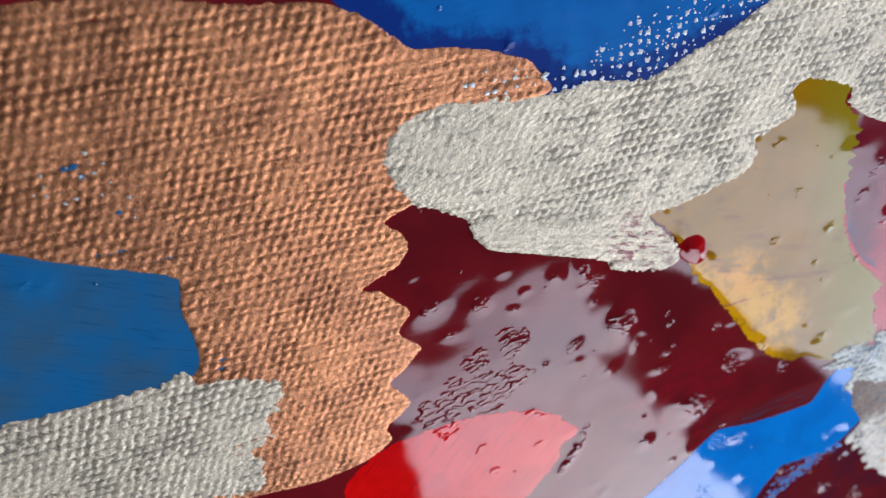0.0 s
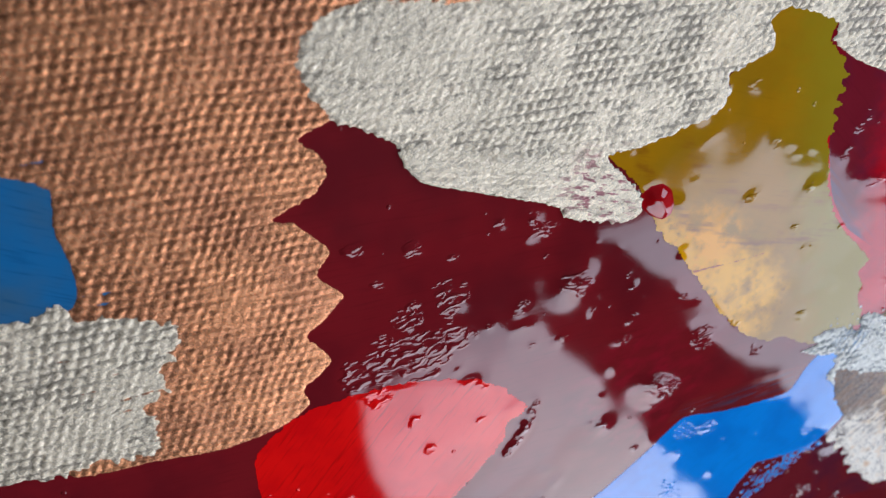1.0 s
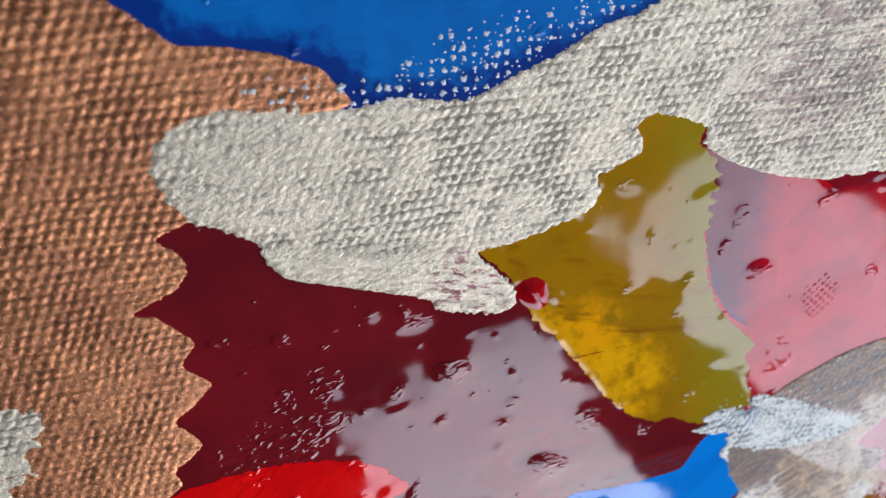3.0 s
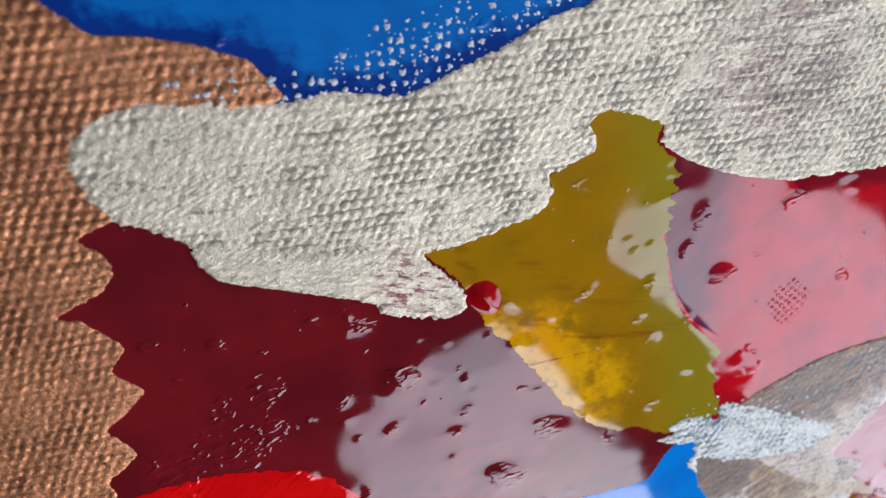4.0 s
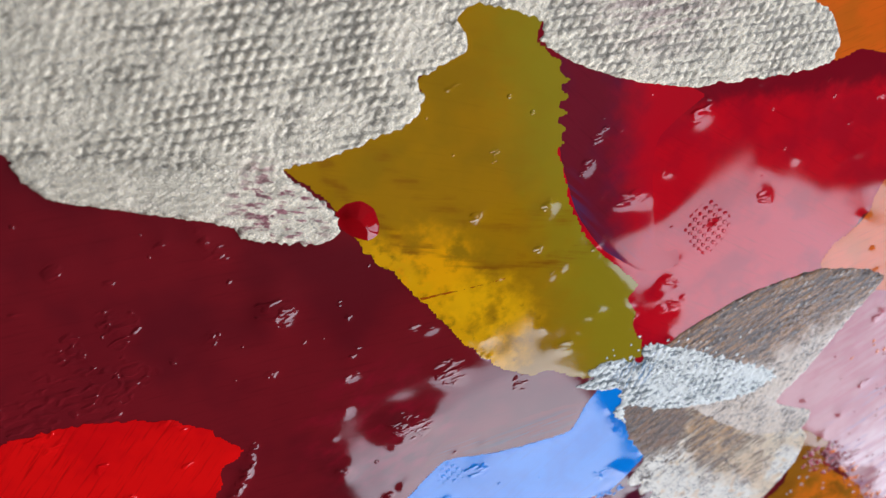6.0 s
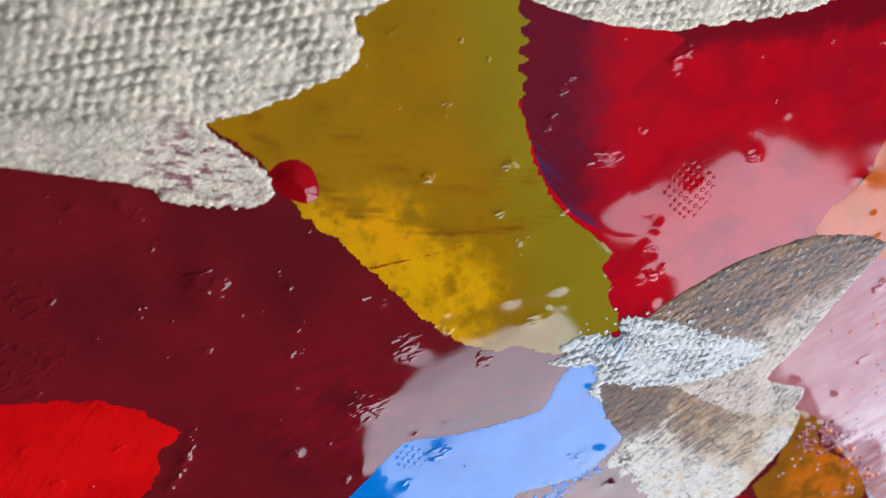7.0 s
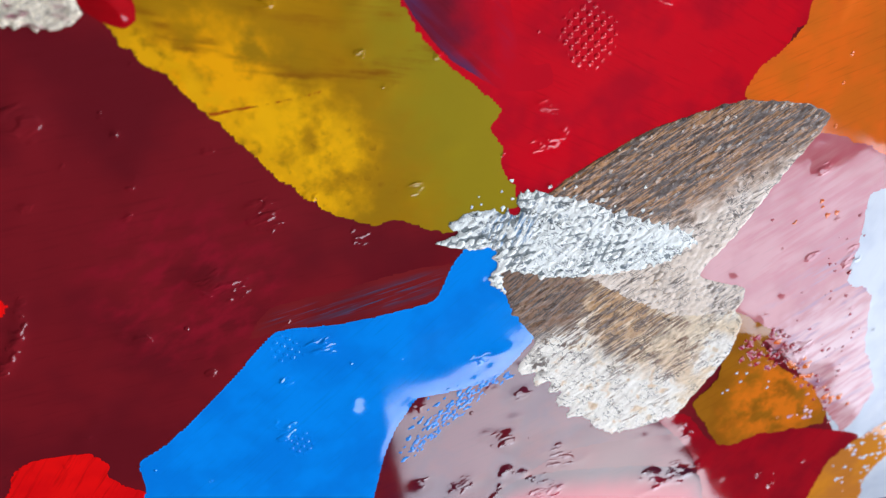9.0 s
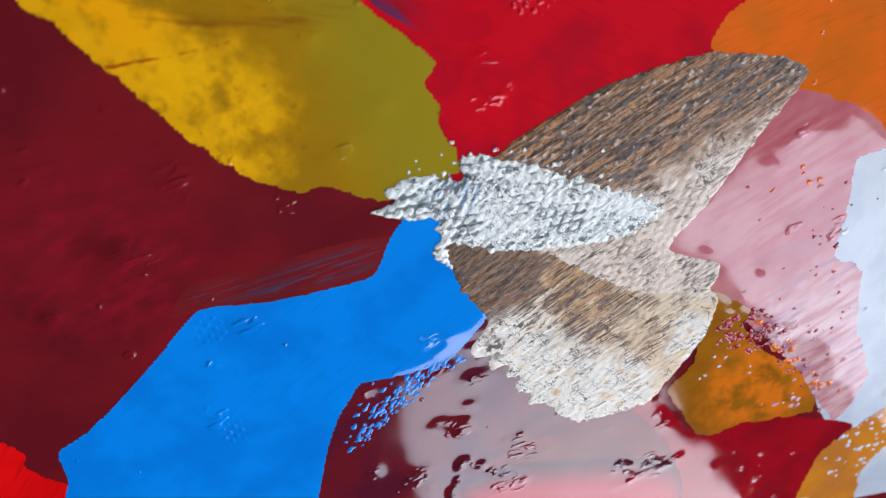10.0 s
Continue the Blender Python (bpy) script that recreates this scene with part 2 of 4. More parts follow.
RUST = gloss_paint("rust_orange_paint", (0.40, 0.14, 0.008), (0.30, 0.10, 0.006), 30, pokes=0.45,
                   extra=[((0.80, 0.19, 0.010), lambda n: n.math('MULTIPLY', n.ramp(n.noise(3.0, 5.0), 0.36, 0.56), n.spot(121.5, -89, 4, 10, 8)))])
CHERRY = gloss_paint("cherry_red_paint", (0.40, 0.004, 0.012), (0.28, 0.004, 0.012), 60, pokes=0.45)
AMBER = gloss_paint("amber_paint", (0.75, 0.26, 0.02), (0.6, 0.2, 0.03), 40, pokes=0.45)
WING = metal_paint("brown_streaked_white_paint", (0.88, 0.72, 0.57), (0.80, 0.63, 0.47), 32, 0.0, 0.26, 0.06, gap=(0.10, 0.055, 0.03), gap_at=(-0.2, -0.7), gap_much=0.8, crack=0.9, ior=1.5, mottle=0.5,
                   extra=[((0.48, 0.22, 0.075), lambda n: n.math('MULTIPLY', n.ramp(n.streaks(32, 0.5, 10), 0.22, 0.40), n.line(98.8, -64.5, 119.0, -54.4, 4.0, 7.0))),
                          ((0.07, 0.035, 0.018), lambda n: n.math('MULTIPLY', n.ramp(n.streaks(32, 0.20, 16), 0.44, 0.51), n.line(98.3, -64.0, 118.5, -54.0, 5.0, 8.0))),
                          ((0.62, 0.50, 0.38), lambda n: n.math('MULTIPLY', n.ramp(n.math('MULTIPLY_ADD', n.noise(0.35, 4.0), 1.8, n.attr("crown")), 1.25, 1.6), n.line(98.3, -64.0, 118.5, -54.0, 5.0, 8.0))),
                          ((0.14, 0.09, 0.055), lambda n: n.math('MULTIPLY', n.ramp(n.streaks(32, 0.22, 8), 0.54, 0.60), n.ramp(n.noise(5.0, 3.0), 0.42, 0.6)))])
TAN = metal_paint("tan_and_white_paint", (0.82, 0.57, 0.33), (0.88, 0.70, 0.46), 30, 0.0, 0.30, 0.06, gap=(0.20, 0.10, 0.04), gap_at=(-0.5, -0.9), gap_much=0.6, crack=1.0, ior=1.4, mottle=0.4,
                  extra=[((0.96, 0.88, 0.74), lambda n, p=p: n.math('MULTIPLY', n.ramp(n.noise(1.5, 5.0), 0.34, 0.47), n.spot(*p)))
                         for p in ((87.8, -79.0, 3, 6.5, 6), (94.0, -84.8, 5, 8.5, 8), (101.5, -88.0, 4.5, 8, 7), (92.0, -76.5, 2, 5, 6), (110.5, -72.0, 2.5, 5, 4), (110.8, -81.0, 2, 4.0, 5))]
                  + [((0.22, 0.10, 0.04), lambda n: n.math('MULTIPLY', n.ramp(n.streaks(30, 0.20, 12), 0.50, 0.55), n.math('MULTIPLY', n.ramp(n.noise(3.0, 4.0), 0.40, 0.55), n.spot(103.5, -78.0, 4, 10, 8)))),
                     ((0.52, 0.27, 0.095), lambda n: n.math('MULTIPLY', n.ramp(n.streaks(34, 0.6, 8), 0.34, 0.5), n.spot(98.0, -71.5, 4, 8, 6))),
                     ((0.10, 0.045, 0.018), lambda n: n.math('MULTIPLY', n.ramp(n.streaks(34, 0.20, 14), 0.47, 0.53), n.math('MULTIPLY', n.ramp(n.noise(2.5, 4.0), 0.36, 0.5), n.spot(97.5, -72.0, 5, 10, 9)))),
                     ((0.24, 0.11, 0.045), lambda n: n.math('MULTIPLY', n.ramp(n.streaks(40, 0.4, 12), 0.12, 0.28), n.spot(87.6, -69.6, 4.6, 6.8, 3))),
                     ((0.05, 0.03, 0.02), lambda n: n.math('MULTIPLY', n.ramp(n.streaks(40, 0.18, 16), 0.50, 0.58), n.spot(87.6, -69.6, 5.0, 7.2, 3))),
                     ((0.15, 0.08, 0.04), lambda n: n.math('MULTIPLY', n.ramp(n.noise(0.8, 5.0, n.place(-40, (0.4, 1, 1)), 0.65), 0.54, 0.59), n.spot(92.0, -75.0, 3, 7, 6))),
                     ((0.10, 0.06, 0.035), lambda n: n.math('MULTIPLY', n.ramp(n.noise(0.9, 4.0), 0.44, 0.54), n.spot(88.3, -79.2, 0.7, 1.8, 1.5))),
                     ((0.30, 0.17, 0.075), lambda n: n.math('MULTIPLY', n.ramp(n.streaks(28, 0.22, 8), 0.58, 0.63), n.ramp(n.noise(4.5, 3.0), 0.46, 0.6)))])
CHIP = metal_paint("thick_white_paint", (0.98, 0.97, 0.86), (0.93, 0.95, 0.86), 40, 0.0, 0.24, 0.11, gap=(0.07, 0.10, 0.10), gap_at=(-0.45, -0.75), gap_much=0.9, crack=1.0, ior=1.7, mottle=0.1,
                   extra=[((0.16, 0.20, 0.22), lambda n: n.math('MULTIPLY', n.ramp(n.noise(0.7, 5.0, None, 0.65), 0.56, 0.62), n.ramp(n.noise(5.0, 2.0), 0.40, 0.55))),
                          ((0.10, 0.25, 0.42), lambda n: n.math('MULTIPLY', n.ramp(n.streaks(70, 0.3, 8), 0.46, 0.58), n.spot(84.0, -61.6, 1.0, 4.0, 3)))])
BEAD = gloss_paint("red_bead_paint", (0.40, 0.003, 0.007), (0.26, 0.003, 0.006), 0, rough=0.03, pokes=0.45)
SPECK = metal_paint("silver_speck_paint", (0.70, 0.72, 0.72), (0.6, 0.66, 0.70), 10, 0.4, 0.35)
VIOLET = gloss_paint("violet_streaked_paint", (0.21, 0.014, 0.016), (0.17, 0.012, 0.015), 8, streak=0.2, pokes=0.45,
                     extra=[((0.085, 0.035, 0.06), lambda n: n.math('MULTIPLY', n.ramp(n.streaks(14, 0.55, 18), 0.42, 0.66), n.ramp(n.attr("edge"), 0.1, 1.6))),
                            ((0.06, 0.07, 0.13), lambda n: n.math('MULTIPLY', n.ramp(n.streaks(14, 0.3, 24), 0.54, 0.66), n.ramp(n.attr("edge"), 0.3, 1.8)))])
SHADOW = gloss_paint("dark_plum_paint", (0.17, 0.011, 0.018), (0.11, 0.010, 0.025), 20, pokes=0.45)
BLEND = gloss_paint("crimson_to_plum_paint", (0.10, 0.010, 0.020), (0.08, 0.010, 0.025), 20, pokes=0.45,
                    extra=[((0.55, 0.004, 0.03), lambda n: n.ramp(n.attr("edge"), 0.6, 5.0))])
RUSTLINE = gloss_paint("rusty_red_paint", (0.42, 0.07, 0.004), (0.55, 0.20, 0.005), 10, mm=1.0, pokes=0.45)
RAW = plain("raw_canvas", (0.55, 0.50, 0.42), 0.85, 8.0)
WALLM = plain("wall_paint", (0.05, 0.045, 0.044))
CEILM = plain("ceiling_paint", (0.045, 0.042, 0.042))
FLOORM = plain("floor_boards_paint", (0.12, 0.10, 0.085))


# ---- mesh helpers ----
def part(name, mesh, material, parent, label="", kind=""):
    if isinstance(mesh, bmesh.types.BMesh):
        data = bpy.data.meshes.new(name)
        mesh.to_mesh(data)
        mesh.free()
        mesh = data
    mesh.materials.append(material)
    ob = new(name, mesh)
    ob.parent = parent
    return tagged(ob, label, kind=kind)


def lattice(seed, n=64):
    return np.random.RandomState(seed).rand(n, n)


def vnoise(x, y, mm, seed):
    """Smooth value noise, -1 to 1, blotches of that many millimetres."""
    g = lattice(seed)
    n = len(g)
    u, v = x / mm + 500.0, y / mm + 500.0
    i, j = np.floor(u).astype(int), np.floor(v).astype(int)
    a, b = u - i, v - j
    a, b = a * a * a * (a * (6 * a - 15) + 10), b * b * b * (b * (6 * b - 15) + 10)
    i, j, k, m = i % n, j % n, (i + 1) % n, (j + 1) % n
    return 2 * ((g[i, j] * (1 - a) + g[k, j] * a) * (1 - b) + (g[i, m] * (1 - a) + g[k, m] * a) * b) - 1


def weave_height(x, y):
    """Thread crowns of the canvas, -1 to 1, with wandering threads."""
    c, s = math.cos(radians(WEAVE_TURN)), math.sin(radians(WEAVE_TURN))
    wx, wy = x + 0.13 * vnoise(x, y, 2.2, 5) + 0.5 * vnoise(x, y, 14.0, 13), y + 0.13 * vnoise(x, y, 2.2, 6) + 0.5 * vnoise(x, y, 14.0, 14)
    u, v = (wx * c - wy * s) / PITCH_X, (wx * s + wy * c) / PITCH_Y
    row = np.floor(v).astype(int)
    own = lattice(9, 64)
    w = u + 0.5 * (row % 2) + 0.25 * own[row % 64, 3] - 0.5 * (v - row)
    at = np.floor(w).astype(int)
    knot = own[row % 64, at % 64]
    cord = np.abs(np.sin(np.pi * v)) ** 0.9
    bead = (0.5 - 0.5 * np.cos(2 * np.pi * w)) ** 0.8
    h = cord * (0.22 + (0.42 + 0.6 * knot) * bead)
    filled = np.clip(0.82 + 0.30 * vnoise(x, y, 5.0, 15) + 0.35 * vnoise(x, y, 1.5, 19), 0.35, 1.15)
    drag = vnoise((x + 0.25 * y) / 6, y - 0.2 * x, 0.42, 16) + 0.6 * vnoise((x + 0.25 * y) / 3, y - 0.2 * x, 0.25, 17)
    return filled * (2 * h - 1) + 0.22 * drag + 0.34 * vnoise(x + 0.5 * y, y, 0.46, 8) + 0.35 * vnoise(x, y, 2.6, 10)


MOUNDS = np.random.RandomState(31)
KNOTS = np.array([(41, -48.3, 1.5), (23, -42.6, 1.3), (17, -42.1, 1.2), (32.3, -40.5, 1), (37.1, -41.9, 1.2), (54.4, -64.4, 1.6), (60, -58.1, 1.5), (48.9, -57.2, 0.8), (42.1, -48.7, 1.9),
                  (80.3, -38.7, 1.4), (86.3, -29.8, 1.7), (48, -69.9, 1.2), (40.9, -55.9, 0.7), (87, -53.1, 1.2), (64.3, -73, 1.6), (60.6, -76.8, 0.8), (56, -65.3, 2.0), (74.3, -82.5, 1),
                  (81.3, -77, 1.3), (84.9, -89.2, 1.1), (83.4, -88.2, 0.6), (86.1, -82.7, 1.0), (75, -31.5, 1.2), (74.1, -35.2, 0.9), (78.9, -38.8, 1.1), (76.4, -44.6, 0.6), (88.7, -52, 0.6),
                  (72, -47.2, 0.8), (69.6, -44.1, 0.6), (70.2, -39.1, 0.9), (63.8, -33.5, 0.7), (59.3, -27, 0.9), (55.9, -51.8, 0.7), (74.2, -56.8, 0.8), (25.7, -69, 0.9), (31.8, -65.8, 0.6),
                  (23.8, -64.6, 0.9), (53.4, -74.6, 0.7), (35.4, -51.1, 0.9), (108, -91.6, 0.8), (109.2, -93.2, 0.9), (121.6, -102.2, 0.6), (124.1, -104.6, 0.6), (74.8, -93.6, 1.1), (79.8, -95.1, 1.2)])
RIDGES = [((85.1, -93.7), (83.6, -98.9), 8), ((85.1, -93.7), (92.1, -98.2), 10), ((104.5, -97.7), (106, -101.2), 5), ((106, -101.2), (111.3, -98.8), 7), ((38.6, -64.9), (37.5, -68.3), 7), ((37.5, -68.3), (35.6, -71.6), 7)]   # chains of lumps
CROWNS = [(90.4, -43.3, 2.9, 1.6), (61.3, -85.1, 1.6, 0.3), (61.0, -73.1, 1.8, 0.4)]
SPATTER = [(90.4, -97.8, 2.2), (108.3, -98.9, 1.9), (83.7, -89.4, 1.2), (122.3, -82.3, 2), (92.1, -93.9, 1.6), (126.2, -69.2, 1.6), (64.6, -57, 1.6), (69.2, -61, 1.2), (20.4, -55.4, 3.4), (24.4, -55.5, 4.0), (17.2, -57.8, 2.6), (27, -48.5, 2.4), (22.5, -51.0, 2.2), (28.5, -54, 2.6), (19.0, -60.5, 2.2), (55.6, -64.9, 2.4), (60.3, -58, 2.2), (42.2, -48.9, 1.9), (90.5, -97.2, 1.6), (79.5, -95, 1.6), (108.5, -99.8, 1.6), (119.5, -82.7, 2.2), (59.6, -82.9, 1.3)]
CHAIN = np.array([(*(np.array(p) + (np.array(q) - p) * k / (n - 1) + MOUNDS.normal(0, 0.18, 2)), MOUNDS.uniform(0.35, 0.6)) for p, q, n in RIDGES for k in range(n)])
KNOTS = np.r_[KNOTS, CHAIN]
LOOSE = 620
MOUND_N = LOOSE + len(KNOTS)
MOUND_AT = np.r_[KNOTS[:, :2], np.c_[MOUNDS.uniform(-30, 150, LOOSE), MOUNDS.uniform(-110, 20, LOOSE)]]
MOUND_R = np.r_[KNOTS[:, 2], 0.32 + 0.75 * MOUNDS.rand(LOOSE) ** 2.2]
MOUND_H = MOUND_R * MOUNDS.uniform(0.04, 0.10, MOUND_N)
MOUND_H[len(KNOTS) - len(CHAIN):len(KNOTS)] *= 2.2
MOUND_L, MOUND_T = MOUNDS.uniform(1.0, 1.9, MOUND_N), MOUNDS.normal(0.4, 0.5, MOUND_N)
MOUND_POKE = np.r_[np.ones(len(KNOTS)), (MOUNDS.rand(LOOSE) < 0.35) * MOUNDS.uniform(0.4, 1.0, LOOSE)]


def mounds(x, y):
    """Lumps in the poured paint where knots and grit lie under it: their height, and how far the rough top pokes through."""
    z, poke = np.zeros(len(x)), np.zeros(len(x))
    for (mx, my), r, h, far, turn, top in zip(MOUND_AT, MOUND_R, MOUND_H, MOUND_L, MOUND_T, MOUND_POKE):
        k = np.nonzero((np.abs(x - mx) < 3.2 * r * far) & (np.abs(y - my) < 3.2 * r * far))[0]
        dx, dy = x[k] - mx, y[k] - my
        c, s = math.cos(turn), math.sin(turn)
        d = ((dx * c + dy * s) / far) ** 2 + (-dx * s + dy * c) ** 2
        z[k] += h * np.exp(-d / r ** 2)
        poke[k] = np.maximum(poke[k], top * np.exp(-d / (0.62 * r) ** 2))
    knit = np.zeros(len(x))
    for mx, my, r, much in CROWNS:
        k = np.nonzero((np.abs(x - mx) < 2 * r) & (np.abs(y - my) < 2 * r))[0]
        d = np.hypot(x[k] - mx, y[k] - my) + 0.6 * vnoise(x[k], y[k], 1.6, 12)
        knit[k] = np.maximum(knit[k], much * np.clip((r - d) / 0.6, 0, 1))
    for mx, my, r in SPATTER:
        k = np.nonzero((np.abs(x - mx) < 2 * r) & (np.abs(y - my) < 2 * r))[0]
        d = np.hypot(x[k] - mx, y[k] - my) + 0.9 * vnoise(x[k], y[k], 1.8, 18)
        poke[k] = np.maximum(poke[k], 0.55 * np.clip((r - d) / 0.8, 0, 1))
    return z, poke, knit


def swell(x, y):
    """The gentle unevenness of the poured paint, in millimetres."""
    return 0.07 * vnoise(x, y, 9.0, 1) + 0.022 * vnoise(x, y, 4.2, 2) + 0.06 * vnoise(x, y, 19.0, 3)


def outline(ctrl, jag=0.1, size=0.8, seed=0, step=0.22):
    """A closed smooth line through the control points, with a brush's ragged edge."""
    c = np.array(ctrl, float)
    pts = []
    n = len(c)
    for k in range(n):
        p0, p1, p2, p3 = c[k - 1], c[k], c[(k + 1) % n], c[(k + 2) % n]
        m = max(2, int(np.linalg.norm(p2 - p1) / step))
        t = (np.arange(m) / m)[:, None]
        d1, d2 = 0.32 * (p2 - p0), 0.32 * (p3 - p1)
        L = np.linalg.norm(p2 - p1)
        for d in (d1, d2):
            q = np.linalg.norm(d)
            if q > L:
                d *= L / q
        h = (2 * t**3 - 3 * t**2 + 1) * p1 + (t**3 - 2 * t**2 + t) * d1 + (-2 * t**3 + 3 * t**2) * p2 + (t**3 - t**2) * d2
        pts.append(h)
    p = np.concatenate(pts)
    tan = np.roll(p, -1, 0) - np.roll(p, 1, 0)
    nor = np.c_[tan[:, 1], -tan[:, 0]] / (np.linalg.norm(tan, axis=1)[:, None] + 1e-9)
    x, y = p.T
    push = jag * (vnoise(x, y, size, 20 + seed) + 0.6 * vnoise(x, y, size * 0.4, 40 + seed))
    push *= 0.35 + 0.65 * (vnoise(x, y, 6.0, 60 + seed) > -0.1)
    return p + nor * push[:, None]


def signed(px, py, poly):
    """Distance to the outline, positive inside, and the nearest place on it."""
    a, b = poly, np.roll(poly, -1, 0)
    e = b - a
    ee = (e * e).sum(1) + 1e-12
    dist, nx, ny, inside = (np.empty(len(px)) for _ in range(4))
    for s in range(0, len(px), 4000):
        x, y = px[s:s + 4000, None], py[s:s + 4000, None]
        t = np.clip(((x - a[:, 0]) * e[:, 0] + (y - a[:, 1]) * e[:, 1]) / ee, 0, 1)
        qx, qy = a[:, 0] + t * e[:, 0], a[:, 1] + t * e[:, 1]
        d = (x - qx) ** 2 + (y - qy) ** 2
        k = d.argmin(1)
        r = np.arange(len(k))
        dist[s:s + 4000] = np.sqrt(d[r, k])
        nx[s:s + 4000], ny[s:s + 4000] = qx[r, k], qy[r, k]
        cross = ((a[:, 1] > y) != (b[:, 1] > y)) & (x < e[:, 0] * (y - a[:, 1]) / (e[:, 1] + 1e-15) + a[:, 0])
        inside[s:s + 4000] = cross.sum(1) % 2
    return np.where(inside > 0, dist, -dist), nx, ny


def sheet_mesh(name, x, y, z, quads, **fields):
    me = bpy.data.meshes.new(name)
    me.from_pydata(np.c_[x, y, z].tolist(), [], quads.tolist())
    me.shade_smooth()
    for key, values in fields.items():
        if values is not None:
            me.attributes.new(key, 'FLOAT', 'POINT').data.foreach_set("value", values.astype(np.float32))
    return me


VIEW = (-34.0, 152.0, -112.0, 22.0)     # stretch of the canvas that is worked out finely, in millimetres


def patch(name, ctrl, material, parent, label, top=0.1, weave=0.0, step=0.3, jag=0.12, size=0.8, lip=0.8, drop=0.012, ridge=0.0, relief=None, seed=0):
    """One brushed patch of paint: its ragged outline, a rounded lip, and the relief of the weave or of the brush."""
    poly = outline(ctrl, jag, size, seed)
    lo, hi = poly.min(0) - step, poly.max(0) + step
    lo, hi = np.maximum(lo, (VIEW[0], VIEW[2])), np.minimum(hi, (VIEW[1], VIEW[3]))
    gx, gy = np.meshgrid(np.arange(lo[0], hi[0], step), np.arange(lo[1], hi[1], step), indexing="ij")
    shape = gx.shape
    x, y = gx.ravel(), gy.ravel()
    sd, qx, qy = signed(x, y, poly)
    near = (sd < 0) & (sd > -step * 0.75)
    x, y = np.where(near, qx, x), np.where(near, qy, y)
    use = (sd > -step * 0.75).reshape(shape)
    q = use[:-1, :-1] & use[1:, :-1] & use[1:, 1:] & use[:-1, 1:]
    idx = np.arange(x.size).reshape(shape)
    quads = np.stack([idx[:-1, :-1][q], idx[1:, :-1][q], idx[1:, 1:][q], idx[:-1, 1:][q]], 1)
    d = np.clip(sd / lip, 0, 1)
    edge = np.sqrt(np.clip(1 - (1 - d) ** 2, 0, 1)) if weave else d * d * (3 - 2 * d)
    lump, poke, knit = mounds(x, y)
    z = swell(x, y) + lump + top - drop * (1 - edge) + ridge * np.exp(-((sd - lip) / lip) ** 2)
    crown = weave_height(x, y) if weave else np.zeros(len(x))
    z += weave * (crown + 1.0) * edge
    crown = crown * min(1.0, weave / 0.06)
    if relief:
        z += relief(x, y) * edge
    keep = np.unique(quads)
    back = np.full(x.size, -1)
    back[keep] = np.arange(len(keep))
    me = sheet_mesh(name, x[keep] / 1000, y[keep] / 1000, z[keep] / 1000, back[quads], edge=np.maximum(sd[keep], 0), poke=poke[keep], knit=knit[keep], crown=crown[keep])
    return part(name, me, material, parent, label)


def strokes(turn, mm, amount, seed):
    """Furrows of a stiff brush."""
    c, s = math.cos(radians(turn)), math.sin(radians(turn))
    return lambda x, y: amount * (vnoise((x * c + y * s) / 9, -x * s + y * c, mm, seed) + 0.6 * vnoise((x * c + y * s) / 5, -x * s + y * c, mm * 0.45, seed + 1))


def flecks(name, ctrl, material, parent, label, height=0.2, chance=0.5, radius=0.3, seed=0, scatter=0.12, grid=True, lean=0.2, long_by=(0.9, 1.7)):
    """Dry-brush specks that caught on the thread crowns inside an outline."""
    rnd = np.random.RandomState(seed + 100)
    poly = np.array(ctrl, float)
    lo, hi = poly.min(0), poly.max(0)
    c, s = math.cos(radians(WEAVE_TURN)), math.sin(radians(WEAVE_TURN))
    spots = []
    if grid:
        for i in range(-400, 400):
            for j in range(-400, 400):
                u, v = (i + 0.5) * PITCH_X, (j + 0.5) * PITCH_Y
                x, y = u * c + v * s, -u * s + v * c
                if lo[0] < x < hi[0] and lo[1] < y < hi[1]:
                    spots.append((x, y))
    else:
        n = int(chance * (hi - lo).prod())
        spots = list(zip(rnd.uniform(lo[0], hi[0], n), rnd.uniform(lo[1], hi[1], n)))
    if not spots:
        return None
    p = np.array(spots)
    sd, _, _ = signed(p[:, 0], p[:, 1], poly)
    verts, faces = [], []
    for (x, y), d in zip(p, sd):
        if d < 0 or (grid and rnd.rand() > chance * min(1.0, 0.3 + d / 2.5)):
            continue
        x, y = x + rnd.normal(0, scatter), y + rnd.normal(0, scatter)
        r = radius * rnd.uniform(0.45, 1.25)
        k, a0, long, turn = 9, rnd.rand() * 6.28, rnd.uniform(*long_by), rnd.normal(lean, 0.5 if grid else 0.3)
        base = len(verts)
        zc = float(swell(np.array([x]), np.array([y]))[0]) + height
        for ring, (f, dz) in enumerate(((1.0, -0.016), (0.75, 0.006), (0.0, 0.008))):
            if f == 0:
                verts.append((x, y, zc + dz))
                continue
            for m in range(k):
                q = a0 + 6.283 * m / k
                w = r * f * (1 + 0.45 * math.sin(3 * q + a0 * 5) * rnd.rand() + 0.2 * math.sin(5 * q + a0))
                ex, ey = w * math.cos(q) * long, w * math.sin(q)
                verts.append((x + ex * math.cos(turn) - ey * math.sin(turn), y + ex * math.sin(turn) + ey * math.cos(turn), zc + dz))
        for m in range(k):
            n2 = (m + 1) % k
            faces.append((base + m, base + n2, base + k + n2, base + k + m))
            faces.append((base + k + m, base + k + n2, base + 2 * k))
    if not verts:
        return None
    me = bpy.data.meshes.new(name)
    me.from_pydata((np.array(verts) / 1000).tolist(), [], faces)
    me.shade_smooth()
    return part(name, me, material, parent, label, kind="stuff")


